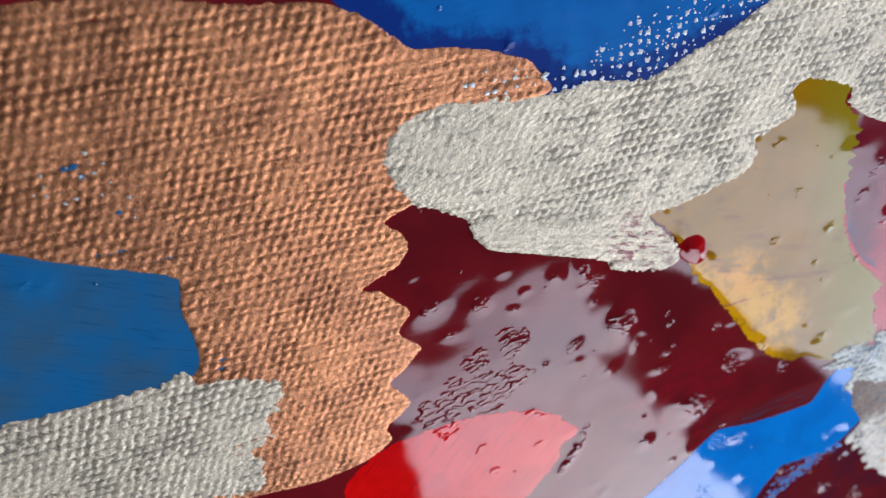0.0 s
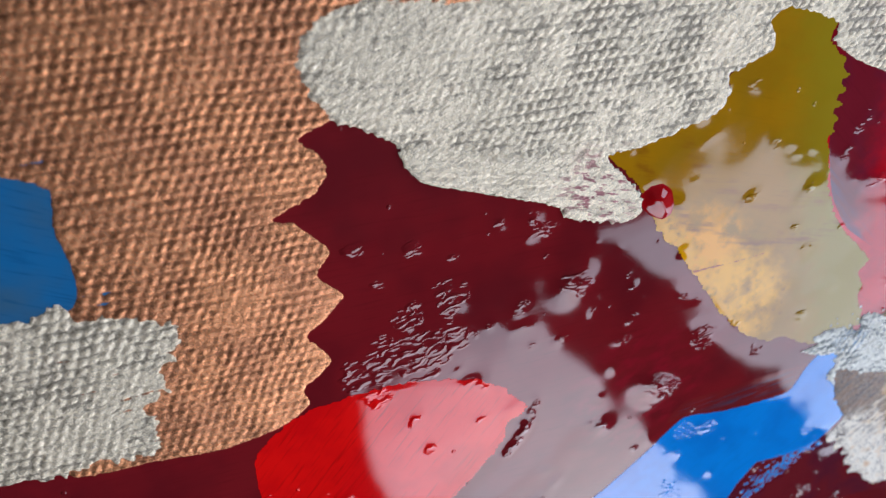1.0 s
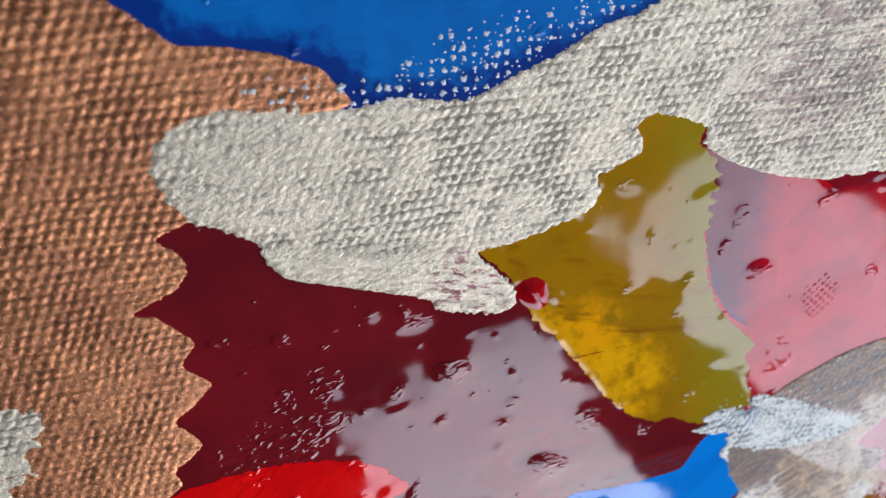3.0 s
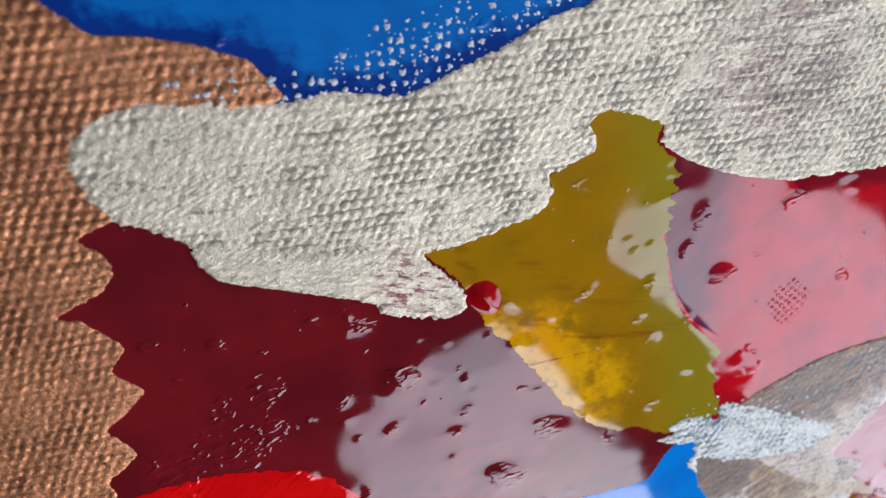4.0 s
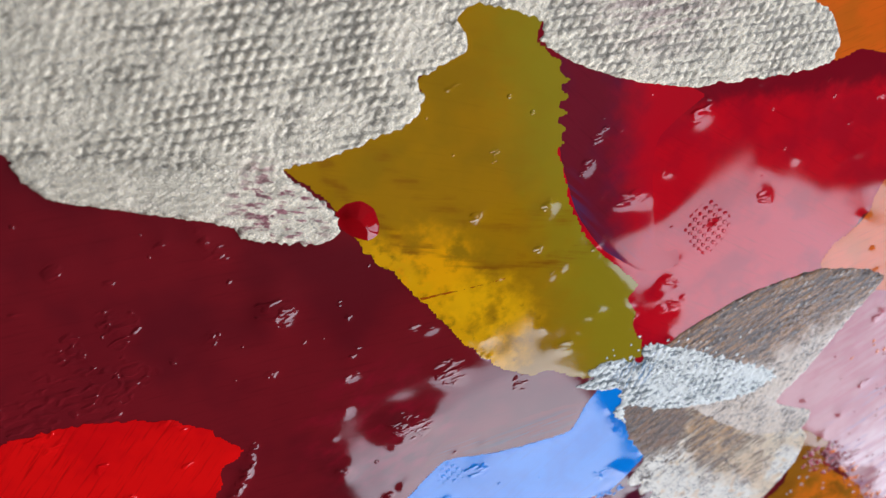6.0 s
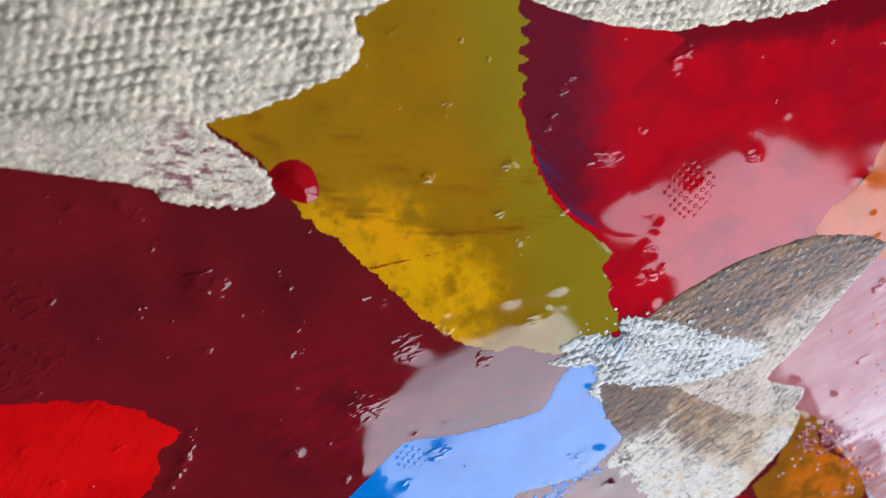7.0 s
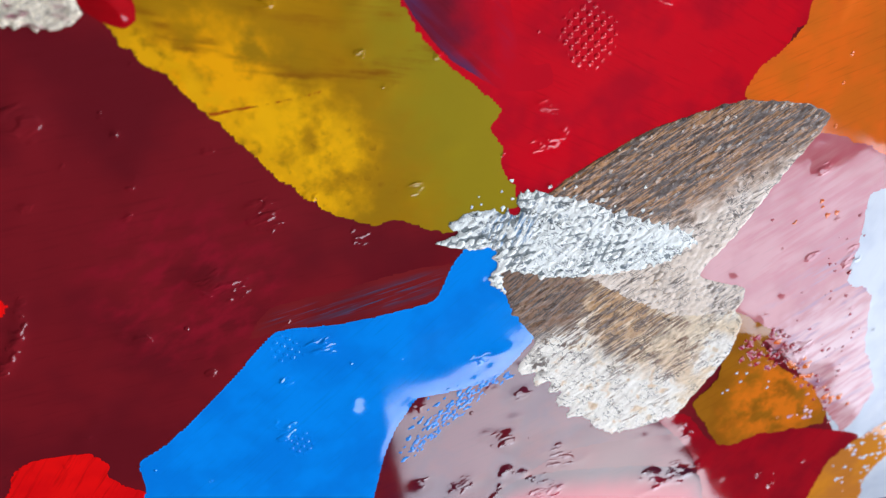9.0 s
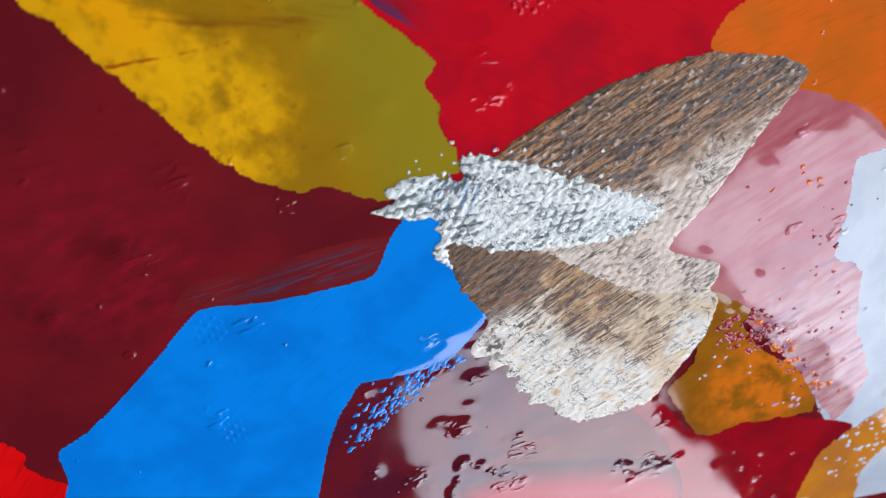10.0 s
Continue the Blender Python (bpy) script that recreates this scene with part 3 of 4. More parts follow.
def box(bm, a, b, m=None):
    """A box between two corners, laid out by m."""
    vs = [bm.verts.new((x, y, z)) for x in (a[0], b[0]) for y in (a[1], b[1]) for z in (a[2], b[2])]
    for f in ((0, 1, 3, 2), (4, 6, 7, 5), (0, 4, 5, 1), (2, 3, 7, 6), (0, 2, 6, 4), (1, 5, 7, 3)):
        bm.faces.new([vs[i] for i in f])
    bmesh.ops.recalc_face_normals(bm, faces=bm.faces)
    if m:
        bmesh.ops.transform(bm, matrix=m, verts=vs)


# ---- the room that closes the place ----
ROOM = Matrix.Translation(MID) @ Matrix.Rotation(AZ, 4, 'Z')
HALF, BACK, TOP = 2.6, -2.4, 2.75


def slab(name, boxes, material, label, category):
    bm = bmesh.new()
    for a, b in boxes:
        box(bm, a, b, ROOM)
    me = bpy.data.meshes.new(name)
    bm.to_mesh(me)
    bm.free()
    me.materials.append(material)
    return tagged(new(name, me), label, category, kind="structure")


slab("floor", [((BACK, -HALF, FLOOR - 0.1), (WALL_D + 0.2, HALF, FLOOR))], FLOORM, "plain dark floor under the painting", "floor")
slab("ceiling", [((BACK, -HALF, TOP), (WALL_D + 0.2, HALF, TOP + 0.1))], CEILM, "plain dark ceiling over the painting", "ceiling")
slab("wall_back", [((BACK - 0.12, -HALF, FLOOR), (BACK, HALF, TOP))], WALLM, "plain dark wall facing the window", "wall")
slab("wall_side_a", [((BACK, -HALF - 0.12, FLOOR), (WALL_D + 0.2, -HALF, TOP))], WALLM, "plain dark side wall", "wall")
# this wall's opening is made up, to let the fill light in
slab("wall_side_b", [((BACK, HALF, FLOOR), (SIDE_FILL[0], HALF + 0.12, TOP)), ((SIDE_FILL[1], HALF, FLOOR), (WALL_D + 0.2, HALF + 0.12, TOP)),
                     ((SIDE_FILL[0], HALF, HEAD), (SIDE_FILL[1], HALF + 0.12, TOP)), ((SIDE_FILL[0], HALF, FLOOR), (SIDE_FILL[1], HALF + 0.12, SILL))],
     WALLM, "plain dark side wall with an added opening for fill light", "wall")
slab("wall_window", [((WALL_D, -HALF, FLOOR), (WALL_D + 0.2, PANES[0][0], TOP)), ((WALL_D, PANES[0][1], FLOOR), (WALL_D + 0.2, PANES[1][0], TOP)),
                     ((WALL_D, PANES[1][1], FLOOR), (WALL_D + 0.2, HALF, TOP))]
     + [((WALL_D, a, head), (WALL_D + 0.2, b, TOP)) for a, b, head in PANES] + [((WALL_D, a, FLOOR), (WALL_D + 0.2, b, SILL)) for a, b, _ in PANES],
     WALLM, "plain dark wall with two window openings", "wall")

# ---- the painting ----
painting = tagged(new("painting"), "abstract painting in glossy and metallic paint on coarse canvas", "painting")
EDGE_A, EDGE_B, EDGE_C, EDGE_D = -0.09, 0.21, -0.17, 0.08


def stretched_canvas():
    """Canvas folded round its stretcher bars, a shallow tray seen from below."""
    bm = bmesh.new()
    box(bm, (EDGE_A, EDGE_C, -0.0205), (EDGE_B, EDGE_D, -0.0006))
    bmesh.ops.bevel(bm, geom=[e for e in bm.edges], offset=0.002, segments=3, affect='EDGES')
    return part("canvas", bm, RAW, painting, "coarse woven canvas folded round its stretcher")


def ground_coat():
    """Maroon ground over the whole face; fine where it is seen closely."""
    xs = np.concatenate([np.linspace(EDGE_A * 1000 + 2, VIEW[0], 12)[:-1], np.arange(VIEW[0], VIEW[1], 0.3), np.linspace(VIEW[1], EDGE_B * 1000 - 2, 12)[1:]])
    ys = np.concatenate([np.linspace(EDGE_C * 1000 + 2, VIEW[2], 12)[:-1], np.arange(VIEW[2], VIEW[3], 0.3), np.linspace(VIEW[3], EDGE_D * 1000 - 2, 12)[1:]])
    gx, gy = np.meshgrid(xs, ys, indexing="ij")
    idx = np.arange(gx.size).reshape(gx.shape)
    quads = np.stack([idx[:-1, :-1].ravel(), idx[1:, :-1].ravel(), idx[1:, 1:].ravel(), idx[:-1, 1:].ravel()], 1)
    x, y = gx.ravel(), gy.ravel()
    lump, poke, knit = mounds(x, y)
    z = swell(x, y) + lump
    return part("ground_coat", sheet_mesh("ground_coat", x / 1000, y / 1000, z / 1000, quads, poke=poke, knit=knit), MAROON, painting, "glossy dark maroon coat of paint")


stretched_canvas()
for a, b in (((EDGE_A + 0.001, EDGE_C + 0.001), (EDGE_B - 0.001, EDGE_C + 0.04)), ((EDGE_A + 0.001, EDGE_D - 0.04), (EDGE_B - 0.001, EDGE_D - 0.001))):
    bm = bmesh.new()
    box(bm, (*a, FLOOR), (*b, -0.0203))
    part("stretcher_bar", bm, RAW, painting, "pale wooden bar at the back")
ground_coat()

patch("blue_field", [(3.3, -0.2), (6.6, -7), (13, -13.7), (15.5, -15.7), (26.9, -16.9), (30, -20.3), (41, -19.7), (46.7, -17.1), (60.2, -11.7), (70.7, -4.7), (65.1, 6.1)], SKYBLUE, painting, "bright blue satin paint", 0.020, seed=1, jag=0.1)
patch("dusky_blue_field", [(-38.6, -24.5), (-22, -26.7), (-19.6, -27.9), (-7.2, -31.7), (-5, -42), (-6.4, -48.4), (-14.5, -48.8), (-28.3, -50.7), (-49.3, -53.1)], LEFTBLUE, painting, "dusky blue paint, thinly brushed", 0.020, 0.006, seed=2)
patch("white_ground_patch", [(123.8, -52.2), (135.5, -52.8), (185.1, -144.3), (138.4, -130.9), (133.7, -100.8), (127.9, -90), (130.7, -85.1), (126.5, -71.5), (125.8, -64.1)], GROUND, painting, "white paint with a bluish cast", 0.015, 0.0, seed=3, jag=0.25)
patch("crimson_field", [(67, -19.2), (67, -37.3), (72.6, -47), (77.8, -58), (84.1, -64.1), (89.8, -62.1), (105.6, -57.2), (108.6, -49.7), (111.1, -47), (113, -43), (138.5, -48.5), (125.3, -22.8), (103, -23), (98, -22.1), (85.1, -23.9)], CRIMSON, painting, "glossy crimson paint", 0.020, seed=4)
patch("plum_petal", [(66.2, -19.8), (68.8, -24.6), (68.6, -27.8), (68.8, -30.9), (72.2, -40.1), (74.7, -43.7), (77.2, -46.2), (82.2, -49), (86.4, -49.1), (88.5, -47.7), (87.4, -44.5), (84.9, -44.2), (83.1, -33.4), (88.3, -27.7), (78.2, -23.8)], PLUM, painting, "plum paint with a violet streak", 0.030, seed=5, lip=2.0, drop=0.025)
patch("orange_field", [(108, -49.9), (108.9, -46.9), (111.3, -45.1), (113.2, -42.7), (113.3, -40.6), (115.9, -36.7), (132.4, -36.7), (143.3, -62.1), (121.1, -58.3), (117.1, -54.3)], ORANGE, painting, "streaky orange paint", 0.040, seed=6)
patch("orange_stroke", [(96.6, -18.1), (102.3, -15.3), (112.3, -13.9), (117.3, -24.8), (105.5, -23.5), (102.4, -24.7), (99.7, -22.7)], ORANGE, painting, "bright orange stroke", 0.040, seed=7)
patch("salmon_field", [(117.1, -54.3), (119.8, -54.1), (126.3, -56.4), (130.7, -60.4), (126.6, -61.8), (127.1, -67.1), (126.9, -72.7), (130.9, -75.1), (132.3, -81.9), (136.4, -90.5), (133.4, -96.7), (127, -89.9), (122, -83.8), (112.3, -75.9), (105.9, -69.2), (111.3, -61.5)], SALMON, painting, "glossy salmon pink paint", 0.050, seed=8, jag=0.25, size=1.2, lip=1.0)
patch("cherry_field", [(104.3, -89.4), (108.8, -89.8), (112.7, -94.5), (119, -94.6), (127.4, -95.3), (136.5, -98.3), (132.9, -102.8), (131.5, -109.3), (132, -120.5), (116.5, -116.5), (113, -103), (109.8, -95.7)], CHERRY, painting, "glossy cherry red paint", 0.030, seed=9, lip=1.2, drop=0.008)
patch("crimson_stroke", [(83.5, -97.4), (89.1, -95.5), (98.5, -96.3), (113.7, -100.5), (117.9, -119.1), (82.3, -109.5)], BLEND, painting, "crimson stroke under the plum", 0.012, seed=25, lip=1.5, drop=0.012)
patch("rust_wedge", [(109, -78.5), (111.3, -74.9), (118.8, -79.1), (116, -80.1), (112.2, -79.5)], RUST, painting, "small wedge of rust brown paint", 0.062, seed=26, jag=0.15)
patch("rust_field", [(109.3, -87.9), (111.3, -85.2), (112.2, -81), (112.5, -78.2), (115.7, -78.4), (118.4, -82.2), (121.3, -84.8), (125.7, -87.6), (128.6, -91.3), (130, -95), (125.3, -95), (120.6, -95), (117, -96.1), (113.5, -95.4), (111.4, -91.6)], RUST, painting, "rust orange paint, blotchy", 0.060, seed=10, jag=0.35, size=1.6, drop=0.004)
patch("amber_stroke", [(132, -120.5), (131, -109.2), (132.7, -102.3), (137, -98.7), (142.4, -95.8), (144.9, -100.7), (140.4, -107), (141.3, -123)], AMBER, painting, "amber stroke with a broken edge", 0.060, seed=11, jag=0.35)
patch("plum_shadow", [(87, -75.4), (71.8, -79.7), (69.8, -84.8), (67.4, -98.8), (75.6, -103.6), (92.5, -92.5), (110.1, -92.4), (101.3, -85.5), (91.3, -79.1)], SHADOW, painting, "dark plum paint", 0.010, seed=12, lip=1.5, drop=0.01)
patch("azure_field", [(60.1, -70.8), (66.3, -70.7), (71.5, -70.1), (76.1, -69.1), (77.9, -65.4), (79.9, -63), (83.7, -62.5), (88, -67.1), (88.1, -72.7), (87.3, -75.5), (84.6, -78.8), (83.1, -80), (77.8, -81.1), (74.3, -81.4), (71.7, -85.3), (70.2, -89.5), (68.4, -97.2), (66.4, -105.5), (43.1, -99.3), (45.1, -88), (45.1, -84.6), (48.4, -82.3), (52.7, -78.4), (56.4, -74.5)], BLUE, painting, "glossy azure blue paint", 0.035, seed=13, jag=0.06)
patch("scarlet_petal", [(10, -62), (15, -60.2), (22.2, -59), (30, -59.7), (34.7, -61.8), (34.8, -62.5), (37.6, -64.8), (35.2, -67.2), (35.2, -69), (33.8, -71.2), (31.3, -74.5), (28.2, -78.1), (25.7, -81.1), (20.9, -85.7), (8.5, -82.3), (5.8, -67.2)], SCARLET, painting, "bright scarlet stroke with a toothed tip", 0.030, seed=14, jag=0.22, size=0.7)
patch("scarlet_petal", [(31.4, -87.7), (33.5, -83.6), (35.7, -82.3), (40.4, -82.3), (42.5, -84.2), (41.8, -85.6), (43.4, -87.3), (45.2, -89.3), (39.6, -94.5), (29.6, -95.3), (25.5, -90.9)], SCARLET, painting, "small scarlet stroke", 0.030, seed=15)
patch("ochre_leaf", [(60.9, -17.7), (59.1, -20.4), (59.2, -23.6), (55.8, -26.1), (56.3, -27.8), (51.5, -30.9), (43.3, -33.7), (43.5, -34.2), (45.7, -35.8), (47.7, -37.9), (49.6, -40.8), (51.4, -43.4), (53.9, -45.7), (56.2, -48.4), (58.7, -51), (62.1, -55.4), (65.4, -58.1), (70.1, -60.3), (72.3, -59.8), (77.3, -61.8), (81.9, -60.9), (84.5, -59.5), (83.8, -57.3), (82.5, -54.9), (82.7, -53.2), (81.4, -51.3), (82.3, -49.4), (77.6, -45.7), (75.3, -43.4), (72.9, -39.9), (71.6, -35.6), (70.6, -33.4), (71.5, -32.6), (70.5, -31.8), (71.4, -31.2), (70.0, -30.1), (71.3, -29.6), (69.9, -28.6), (71.3, -28.0), (70.1, -27.0), (71.2, -26.3), (69.8, -25.3), (70.2, -24.6), (68.7, -23.5), (67.4, -22), (67.8, -20.3), (63.9, -18.2)], OCHRE, painting, "leaf of translucent ochre paint with amber streaks", 0.055, seed=16, jag=0.30, size=0.7)
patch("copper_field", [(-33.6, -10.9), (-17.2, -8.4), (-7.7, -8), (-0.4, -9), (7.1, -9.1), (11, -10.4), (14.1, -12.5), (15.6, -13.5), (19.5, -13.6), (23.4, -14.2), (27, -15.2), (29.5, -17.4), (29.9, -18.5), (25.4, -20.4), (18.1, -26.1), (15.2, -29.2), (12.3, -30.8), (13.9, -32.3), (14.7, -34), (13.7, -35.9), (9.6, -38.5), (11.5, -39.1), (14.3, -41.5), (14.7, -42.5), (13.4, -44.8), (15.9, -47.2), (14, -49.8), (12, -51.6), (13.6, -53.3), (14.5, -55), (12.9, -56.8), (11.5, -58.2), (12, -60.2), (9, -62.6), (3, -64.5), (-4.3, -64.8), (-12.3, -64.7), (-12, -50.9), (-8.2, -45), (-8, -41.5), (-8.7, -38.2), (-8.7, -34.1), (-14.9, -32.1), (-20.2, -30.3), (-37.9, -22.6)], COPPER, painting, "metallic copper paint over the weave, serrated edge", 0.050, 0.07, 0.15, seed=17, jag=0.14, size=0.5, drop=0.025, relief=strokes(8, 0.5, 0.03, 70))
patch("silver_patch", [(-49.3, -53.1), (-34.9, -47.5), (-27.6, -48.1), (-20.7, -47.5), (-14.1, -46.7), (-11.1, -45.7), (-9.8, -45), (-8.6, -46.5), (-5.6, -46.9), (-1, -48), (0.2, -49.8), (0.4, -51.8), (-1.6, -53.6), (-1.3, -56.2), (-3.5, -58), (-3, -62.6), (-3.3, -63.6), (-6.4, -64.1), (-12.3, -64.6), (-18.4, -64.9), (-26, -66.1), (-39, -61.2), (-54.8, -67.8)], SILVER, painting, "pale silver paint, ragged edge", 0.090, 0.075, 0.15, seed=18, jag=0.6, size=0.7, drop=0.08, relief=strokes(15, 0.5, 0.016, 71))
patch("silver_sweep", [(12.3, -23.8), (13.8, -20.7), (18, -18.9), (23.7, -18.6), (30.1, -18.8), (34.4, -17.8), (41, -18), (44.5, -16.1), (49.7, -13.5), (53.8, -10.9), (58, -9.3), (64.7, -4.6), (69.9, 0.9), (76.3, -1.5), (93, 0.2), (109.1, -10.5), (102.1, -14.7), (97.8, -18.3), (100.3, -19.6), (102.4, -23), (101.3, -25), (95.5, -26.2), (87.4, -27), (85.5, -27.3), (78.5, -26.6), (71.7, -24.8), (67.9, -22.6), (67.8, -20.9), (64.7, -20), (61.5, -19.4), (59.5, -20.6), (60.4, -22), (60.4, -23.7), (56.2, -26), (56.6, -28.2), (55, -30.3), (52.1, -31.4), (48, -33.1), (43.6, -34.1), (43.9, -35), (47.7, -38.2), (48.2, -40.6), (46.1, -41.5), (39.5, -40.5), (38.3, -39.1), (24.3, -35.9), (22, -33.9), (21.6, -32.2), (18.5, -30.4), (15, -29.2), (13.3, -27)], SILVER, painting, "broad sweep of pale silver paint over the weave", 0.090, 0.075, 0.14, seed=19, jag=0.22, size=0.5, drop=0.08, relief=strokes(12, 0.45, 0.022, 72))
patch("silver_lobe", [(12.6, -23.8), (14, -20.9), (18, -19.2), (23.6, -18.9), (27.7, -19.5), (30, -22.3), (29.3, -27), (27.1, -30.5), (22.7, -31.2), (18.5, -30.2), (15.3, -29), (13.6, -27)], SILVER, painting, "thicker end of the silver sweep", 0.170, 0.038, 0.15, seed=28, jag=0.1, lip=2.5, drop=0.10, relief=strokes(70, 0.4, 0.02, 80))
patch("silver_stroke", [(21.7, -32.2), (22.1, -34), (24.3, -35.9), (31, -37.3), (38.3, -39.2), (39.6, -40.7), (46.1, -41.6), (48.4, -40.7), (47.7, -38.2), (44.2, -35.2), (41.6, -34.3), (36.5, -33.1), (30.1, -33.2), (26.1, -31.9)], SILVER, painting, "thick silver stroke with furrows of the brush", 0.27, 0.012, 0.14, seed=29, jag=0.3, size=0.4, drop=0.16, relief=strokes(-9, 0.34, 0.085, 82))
patch("tan_wing", [(82.8, -65.8), (87.6, -65.4), (94.1, -67.1), (102.3, -68.8), (107.1, -72.2), (113.2, -76), (112.6, -81.1), (109.4, -86), (106.5, -89.7), (98.3, -90.6), (95.7, -88.9), (94.3, -87.1), (92.2, -87), (92.9, -85.6), (90.8, -85), (91.1, -83.3), (89.8, -83.2), (89.6, -81.8), (87.7, -81.5), (88, -80.2), (86.1, -80), (85.7, -78.8), (87.4, -75.8), (84.5, -71.5)], TAN, painting, "tan and white brushed paint", 0.085, 0.018, 0.15, seed=20, jag=0.3, size=0.6, drop=0.07, relief=strokes(32, 0.30, 0.022, 74))
patch("brown_wing", [(83.7, -62.8), (88.5, -57.7), (92.2, -55.5), (97.8, -52.6), (107.4, -50.1), (115.4, -50.8), (118.5, -52.2), (117.2, -54.9), (113.6, -59.7), (110, -65.4), (106.7, -69.8), (112.8, -72.2), (111.8, -75.2), (103.3, -74.7), (93.7, -69.2)], WING, painting, "brown streaked white paint over the weave", 0.100, 0.038, 0.15, seed=21, jag=0.12, drop=0.07, relief=strokes(32, 0.26, 0.016, 76))
patch("white_dab", [(76.2, -62.8), (78.6, -61.8), (77.3, -60.9), (80.2, -59.6), (84.3, -60.1), (84.7, -58), (89.5, -58.8), (95.9, -60.9), (105.4, -64.9), (101.2, -67.9), (94.2, -68.4), (87.7, -67.8), (83.9, -66.5), (83.6, -69.2), (82, -67.3), (82.7, -64), (79.6, -63.8)], CHIP, painting, "thick white dab with a broken edge", 0.160, 0.055, 0.12, seed=22, jag=0.5, size=0.5, drop=0.12, relief=strokes(30, 0.3, 0.035, 78))
patch("violet_streak", [(57.4, -71.2), (59.9, -68), (66.5, -66.9), (72.1, -65.7), (78.2, -65.1), (77.9, -66.6), (76.2, -69.2), (71.5, -70.2), (66.3, -70.8), (60.2, -70.9)], VIOLET, painting, "violet grey streaks dragged along the maroon by the brush", 0.012, seed=23, jag=0.12, lip=1.5, drop=0.01)
patch("red_bead", [(48.1, -38.4), (49, -37.5), (50.5, -37.3), (51.9, -38.2), (52.5, -39.8), (52.4, -41.2), (51.2, -41.9), (49.9, -41.3), (48.8, -40.5), (48.1, -39.4)], BEAD, painting, "domed red bead of paint", 0.600, seed=24, jag=0.05, lip=2.1, drop=0.56, step=0.12)

patch("red_streak", [(56.6, -48.7), (58.6, -48.3), (60.8, -48.1), (64, -47.6), (67.2, -47), (67.1, -47.2), (63.9, -47.9), (60.7, -48.4), (58.5, -48.7), (57.2, -48.9)], RUSTLINE, painting, "thin rusty red streak across the ochre", 0.062, seed=27, jag=0.12, size=0.4, lip=0.4, drop=0.008, step=0.15)

# ---- specks and dry-brush marks ----
def lying_on(name):
    return next(o for o in painting.children if o.name == name)


flecks("silver_specks", [(31.5, -18.5), (34.4, -14.9), (38.3, -11.9), (44.2, -10.1), (57.7, -7.3), (59.2, -9.2), (49.7, -13.8), (44.5, -16.4), (41, -18.3), (34.4, -18)], SPECK, lying_on("blue_field"), "silver specks caught on the thread crowns", 0.03, 0.9, 0.27, 1, scatter=0.09, long_by=(0.8, 1.3))
flecks("silver_specks", [(31.5, -18.5), (34.4, -14.9), (38.3, -11.9), (44.2, -10.1), (57.7, -7.3), (59.2, -9.2), (49.7, -13.8), (44.5, -16.4), (41, -18.3), (34.4, -18)], SPECK, lying_on("blue_field"), "fine silver specks scattered on the blue", 0.03, 1.2, 0.10, 12, grid=False)
flecks("silver_specks", [(18, -18.6), (23.9, -15.6), (30.7, -15), (34.4, -16.3), (38.9, -18), (38.4, -19), (30.1, -18.9)], SPECK, lying_on("copper_field"), "silver specks brushed over the copper", 0.20, 0.9, 0.22, 2)
flecks("blue_specks", [(-17.6, -21.4), (-14.7, -20.6), (-10.5, -24.8), (-9.7, -28.4), (-11.3, -31.7), (-11.6, -29.3), (-13.4, -25)], LEFTBLUE, lying_on("copper_field"), "blue gaps in the copper paint", 0.17, 0.4, 0.26, 3)
flecks("silver_specks", [(-19.6, -20.7), (-15, -19.8), (-10.8, -21.5), (-9, -27.3), (-10.5, -30), (-15.1, -26.5), (-19.8, -24.8)], SPECK, lying_on("copper_field"), "pale specks on the thread crowns of the copper", 0.20, 0.35, 0.16, 13)
flecks("pale_blue_specks", [(79, -59.3), (80.6, -57.1), (82.9, -56.7), (84.1, -58.6), (82.4, -59.9)], SPECK, lying_on("ochre_leaf"), "pale specks on the ochre paint", 0.085, 0.7, 0.20, 4)
flecks("maroon_specks", [(14.6, -29.3), (18.6, -29.9), (22.7, -30.9), (22.6, -32.8), (20.7, -32.2), (16.7, -30.3)], MAROON, lying_on("silver_sweep"), "maroon gaps in the ragged silver edge", 0.275, 0.8, 0.34, 5, scatter=0.25, lean=-0.5)
flecks("rust_specks", [(114.8, -79.8), (118.4, -79.1), (124.4, -83.6), (129.1, -89), (130.8, -95.1), (126, -89.8), (120, -84.5), (116.5, -82.4)], CHERRY, lying_on("rust_field"), "red specks between the rust and the salmon", 0.085, 0.75, 0.26, 6)
flecks("orange_specks", [(122.6, -58.3), (125.9, -58.6), (127, -62.3), (121.3, -66.1), (113.3, -65.4), (117.8, -62.7)], ORANGE, lying_on("salmon_field"), "orange specks on the salmon paint", 0.08, 0.3, 0.3, 7)
flecks("white_specks", [(132.4, -101.2), (140, -96.8), (143.3, -100.4), (140.4, -107), (136.5, -109.3)], GROUND, lying_on("amber_stroke"), "white gaps in the amber stroke", 0.08, 0.6, 0.28, 8)
flecks("dark_specks", [(127.7, -60.6), (128.7, -60.7), (131.3, -67.1), (130.9, -68.4), (128.9, -63)], MAROON, lying_on("white_ground_patch"), "thin dark dashes on the white paint", 0.04, 0.9, 0.16, 9)
flecks("white_specks", [(87, -57.6), (92.2, -56.2), (99.4, -58.6), (100.8, -63.2), (93.4, -61.2)], CHIP, lying_on("brown_wing"), "white specks over the brown strokes", 0.22, 0.55, 0.20, 10, scatter=0.28)
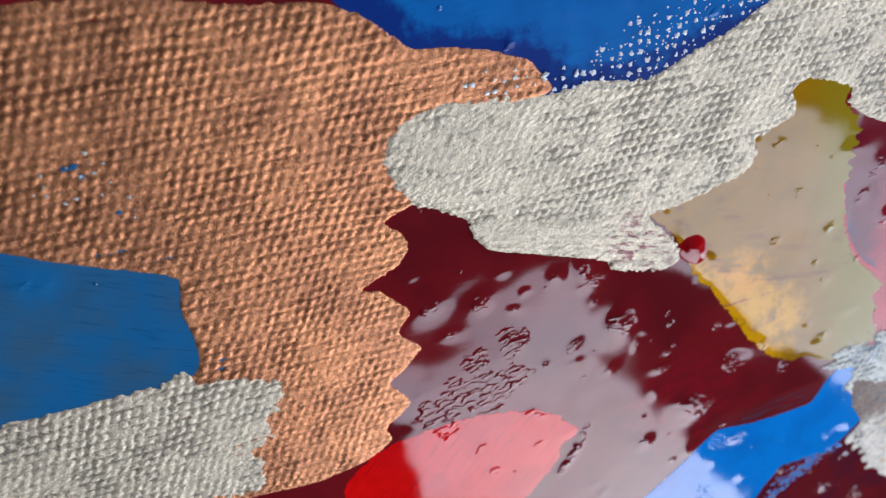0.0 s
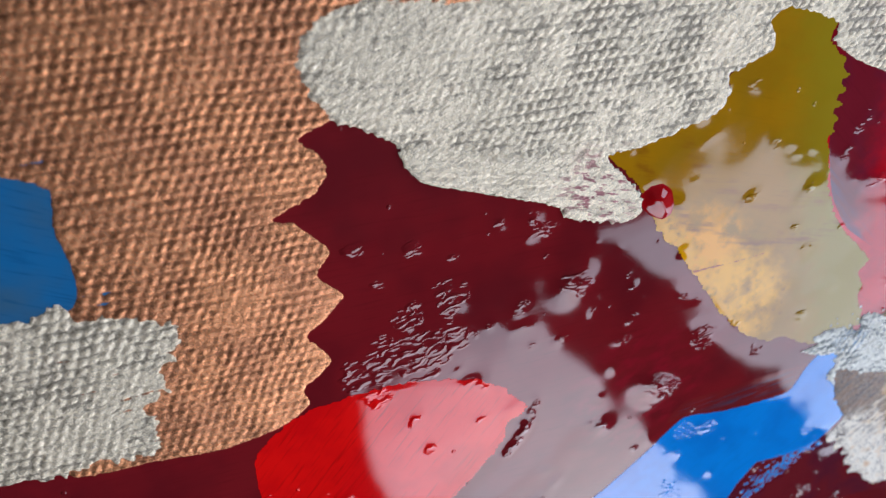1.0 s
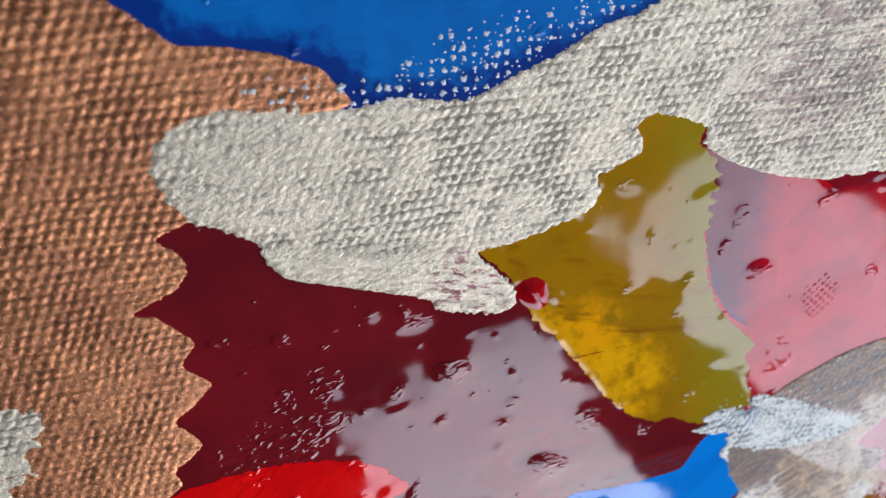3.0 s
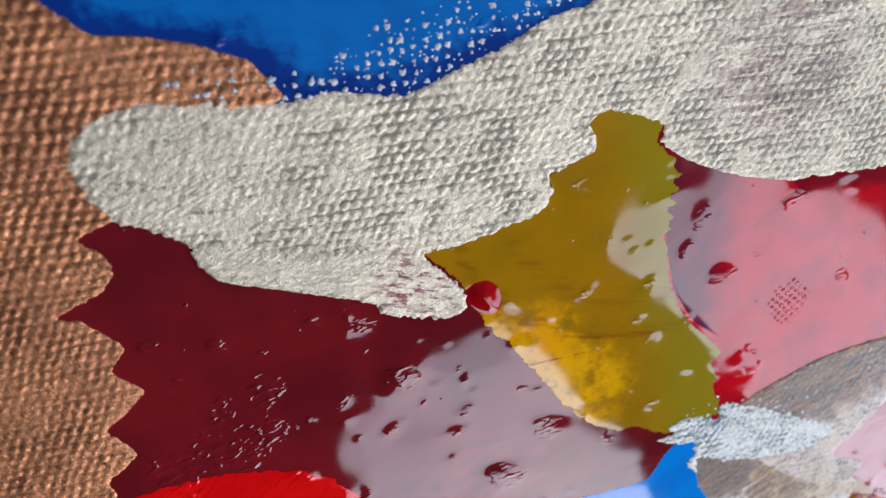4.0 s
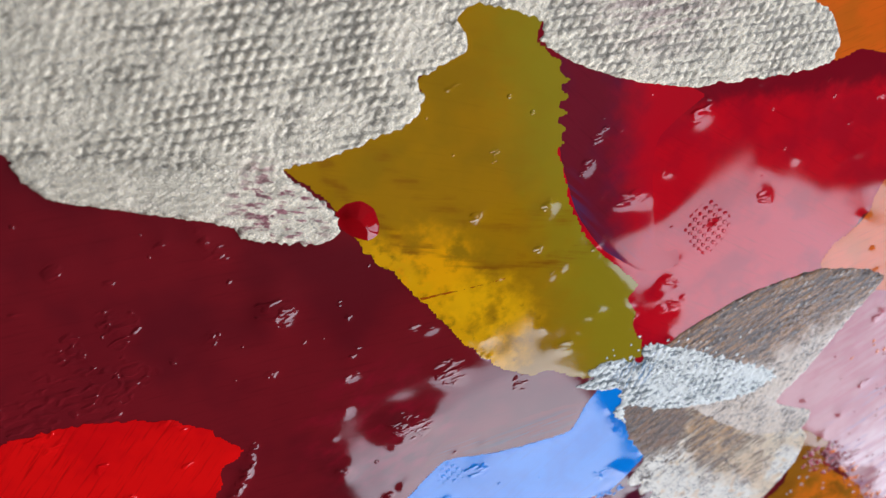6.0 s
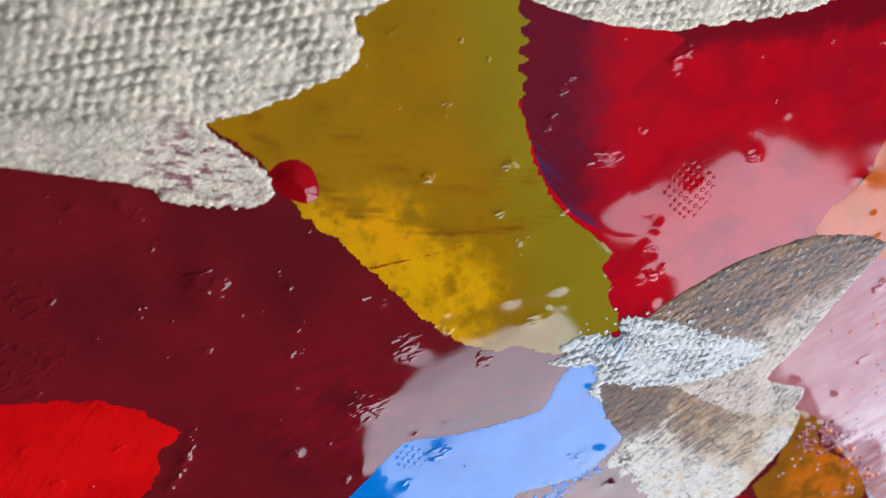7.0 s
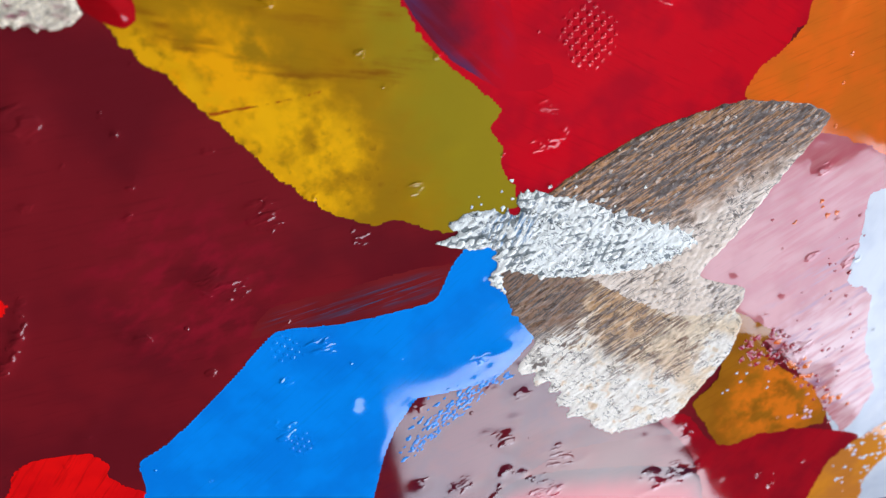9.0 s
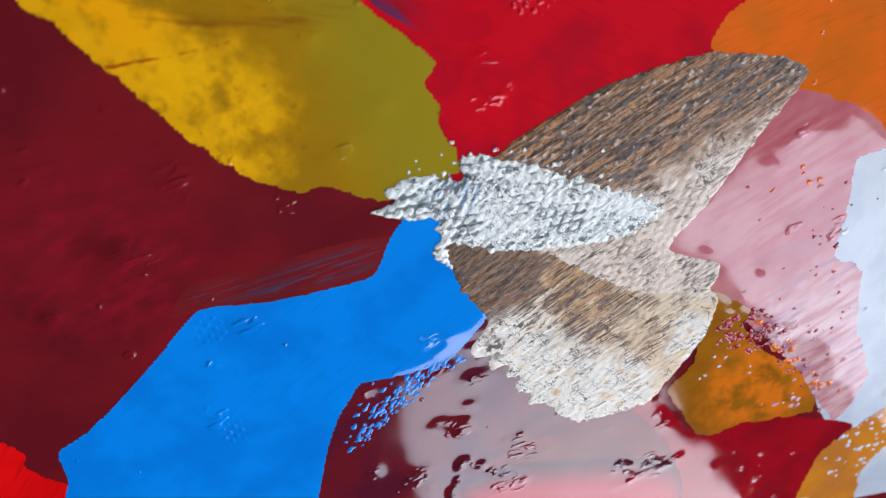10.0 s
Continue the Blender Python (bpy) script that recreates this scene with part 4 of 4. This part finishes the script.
flecks("azure_specks", [(73.1, -81.9), (77.8, -80.6), (82.5, -80.6), (81.3, -83.3), (76.5, -84.6), (73.2, -89.3), (71.4, -89.7)], BLUE, lying_on("plum_shadow"), "azure streaks broken over the plum paint", 0.03, 0.8, 0.22, 11, scatter=0.35, lean=0.7, long_by=(1.4, 3.2))
flecks("red_specks", [(113.5, -63.2), (116.2, -63), (120, -64.4), (120, -66), (114.6, -65.2)], CHERRY, lying_on("salmon_field"), "small red specks on the salmon paint", 0.075, 0.5, 0.26, 14)
flecks("red_specks", [(120.1, -69.3), (123.9, -68.3), (124.7, -63.6), (126.7, -64.1), (129, -73.2), (124.9, -71.9), (120.9, -70.8)], CHERRY, lying_on("salmon_field"), "small red specks beside the white paint", 0.075, 0.42, 0.24, 15)
flecks("red_specks", [(118.3, -71.9), (129, -73.2), (134.7, -86.8), (128.3, -87.5), (121.3, -78.2)], CHERRY, lying_on("salmon_field"), "dark red dots where the salmon pink is palest", 0.075, 0.22, 0.2, 16)
flecks("pale_pink_specks", [(122.3, -89.1), (125.4, -88.7), (128.7, -91.9), (128.7, -95.1), (124.2, -93.9)], SALMON, lying_on("rust_field"), "pale pink specks on the rust paint", 0.085, 0.7, 0.26, 17)
flecks("white_specks", [(81.3, -57), (83.7, -56.6), (84.3, -59.7), (82.7, -59.9), (81, -59.5)], CHIP, lying_on("ochre_leaf"), "white crumbs beside the white dab", 0.075, 0.3, 0.18, 18)
flecks("azure_specks", [(72.7, -88.8), (74.6, -86.2), (77.1, -83.3), (81.3, -79.7), (83.7, -78.7), (85.5, -80.4), (81.9, -82), (80.1, -83.8), (77, -86.2), (73.8, -89.4)], BLUE, lying_on("plum_shadow"), "fine azure crumbs dragged over the plum paint", 0.03, 5.0, 0.17, 19, grid=False, lean=0.75, long_by=(1.2, 3.5))
flecks("rust_specks", [(113.8, -79.3), (118.7, -78.2), (123.2, -82), (119.5, -84.6), (114.4, -82.6)], CHERRY, lying_on("rust_field"), "dark red crumbs at the rust paint's tip", 0.085, 1.5, 0.32, 20, grid=False)
flecks("orange_specks", [(118.4, -80), (123.8, -81.6), (127.8, -87), (133, -91.8), (131.6, -94), (126.4, -88.4), (121.5, -84.2)], ORANGE, lying_on("rust_field"), "orange drops strewn into the pink", 0.085, 0.5, 0.42, 21, grid=False)
flecks("pale_pink_specks", [(110.8, -87.2), (114, -83.8), (119.5, -85.4), (121, -88.2), (115.6, -87)], GROUND, lying_on("rust_field"), "pale crumbs on the rust paint", 0.085, 0.5, 0.22, 22, grid=False)
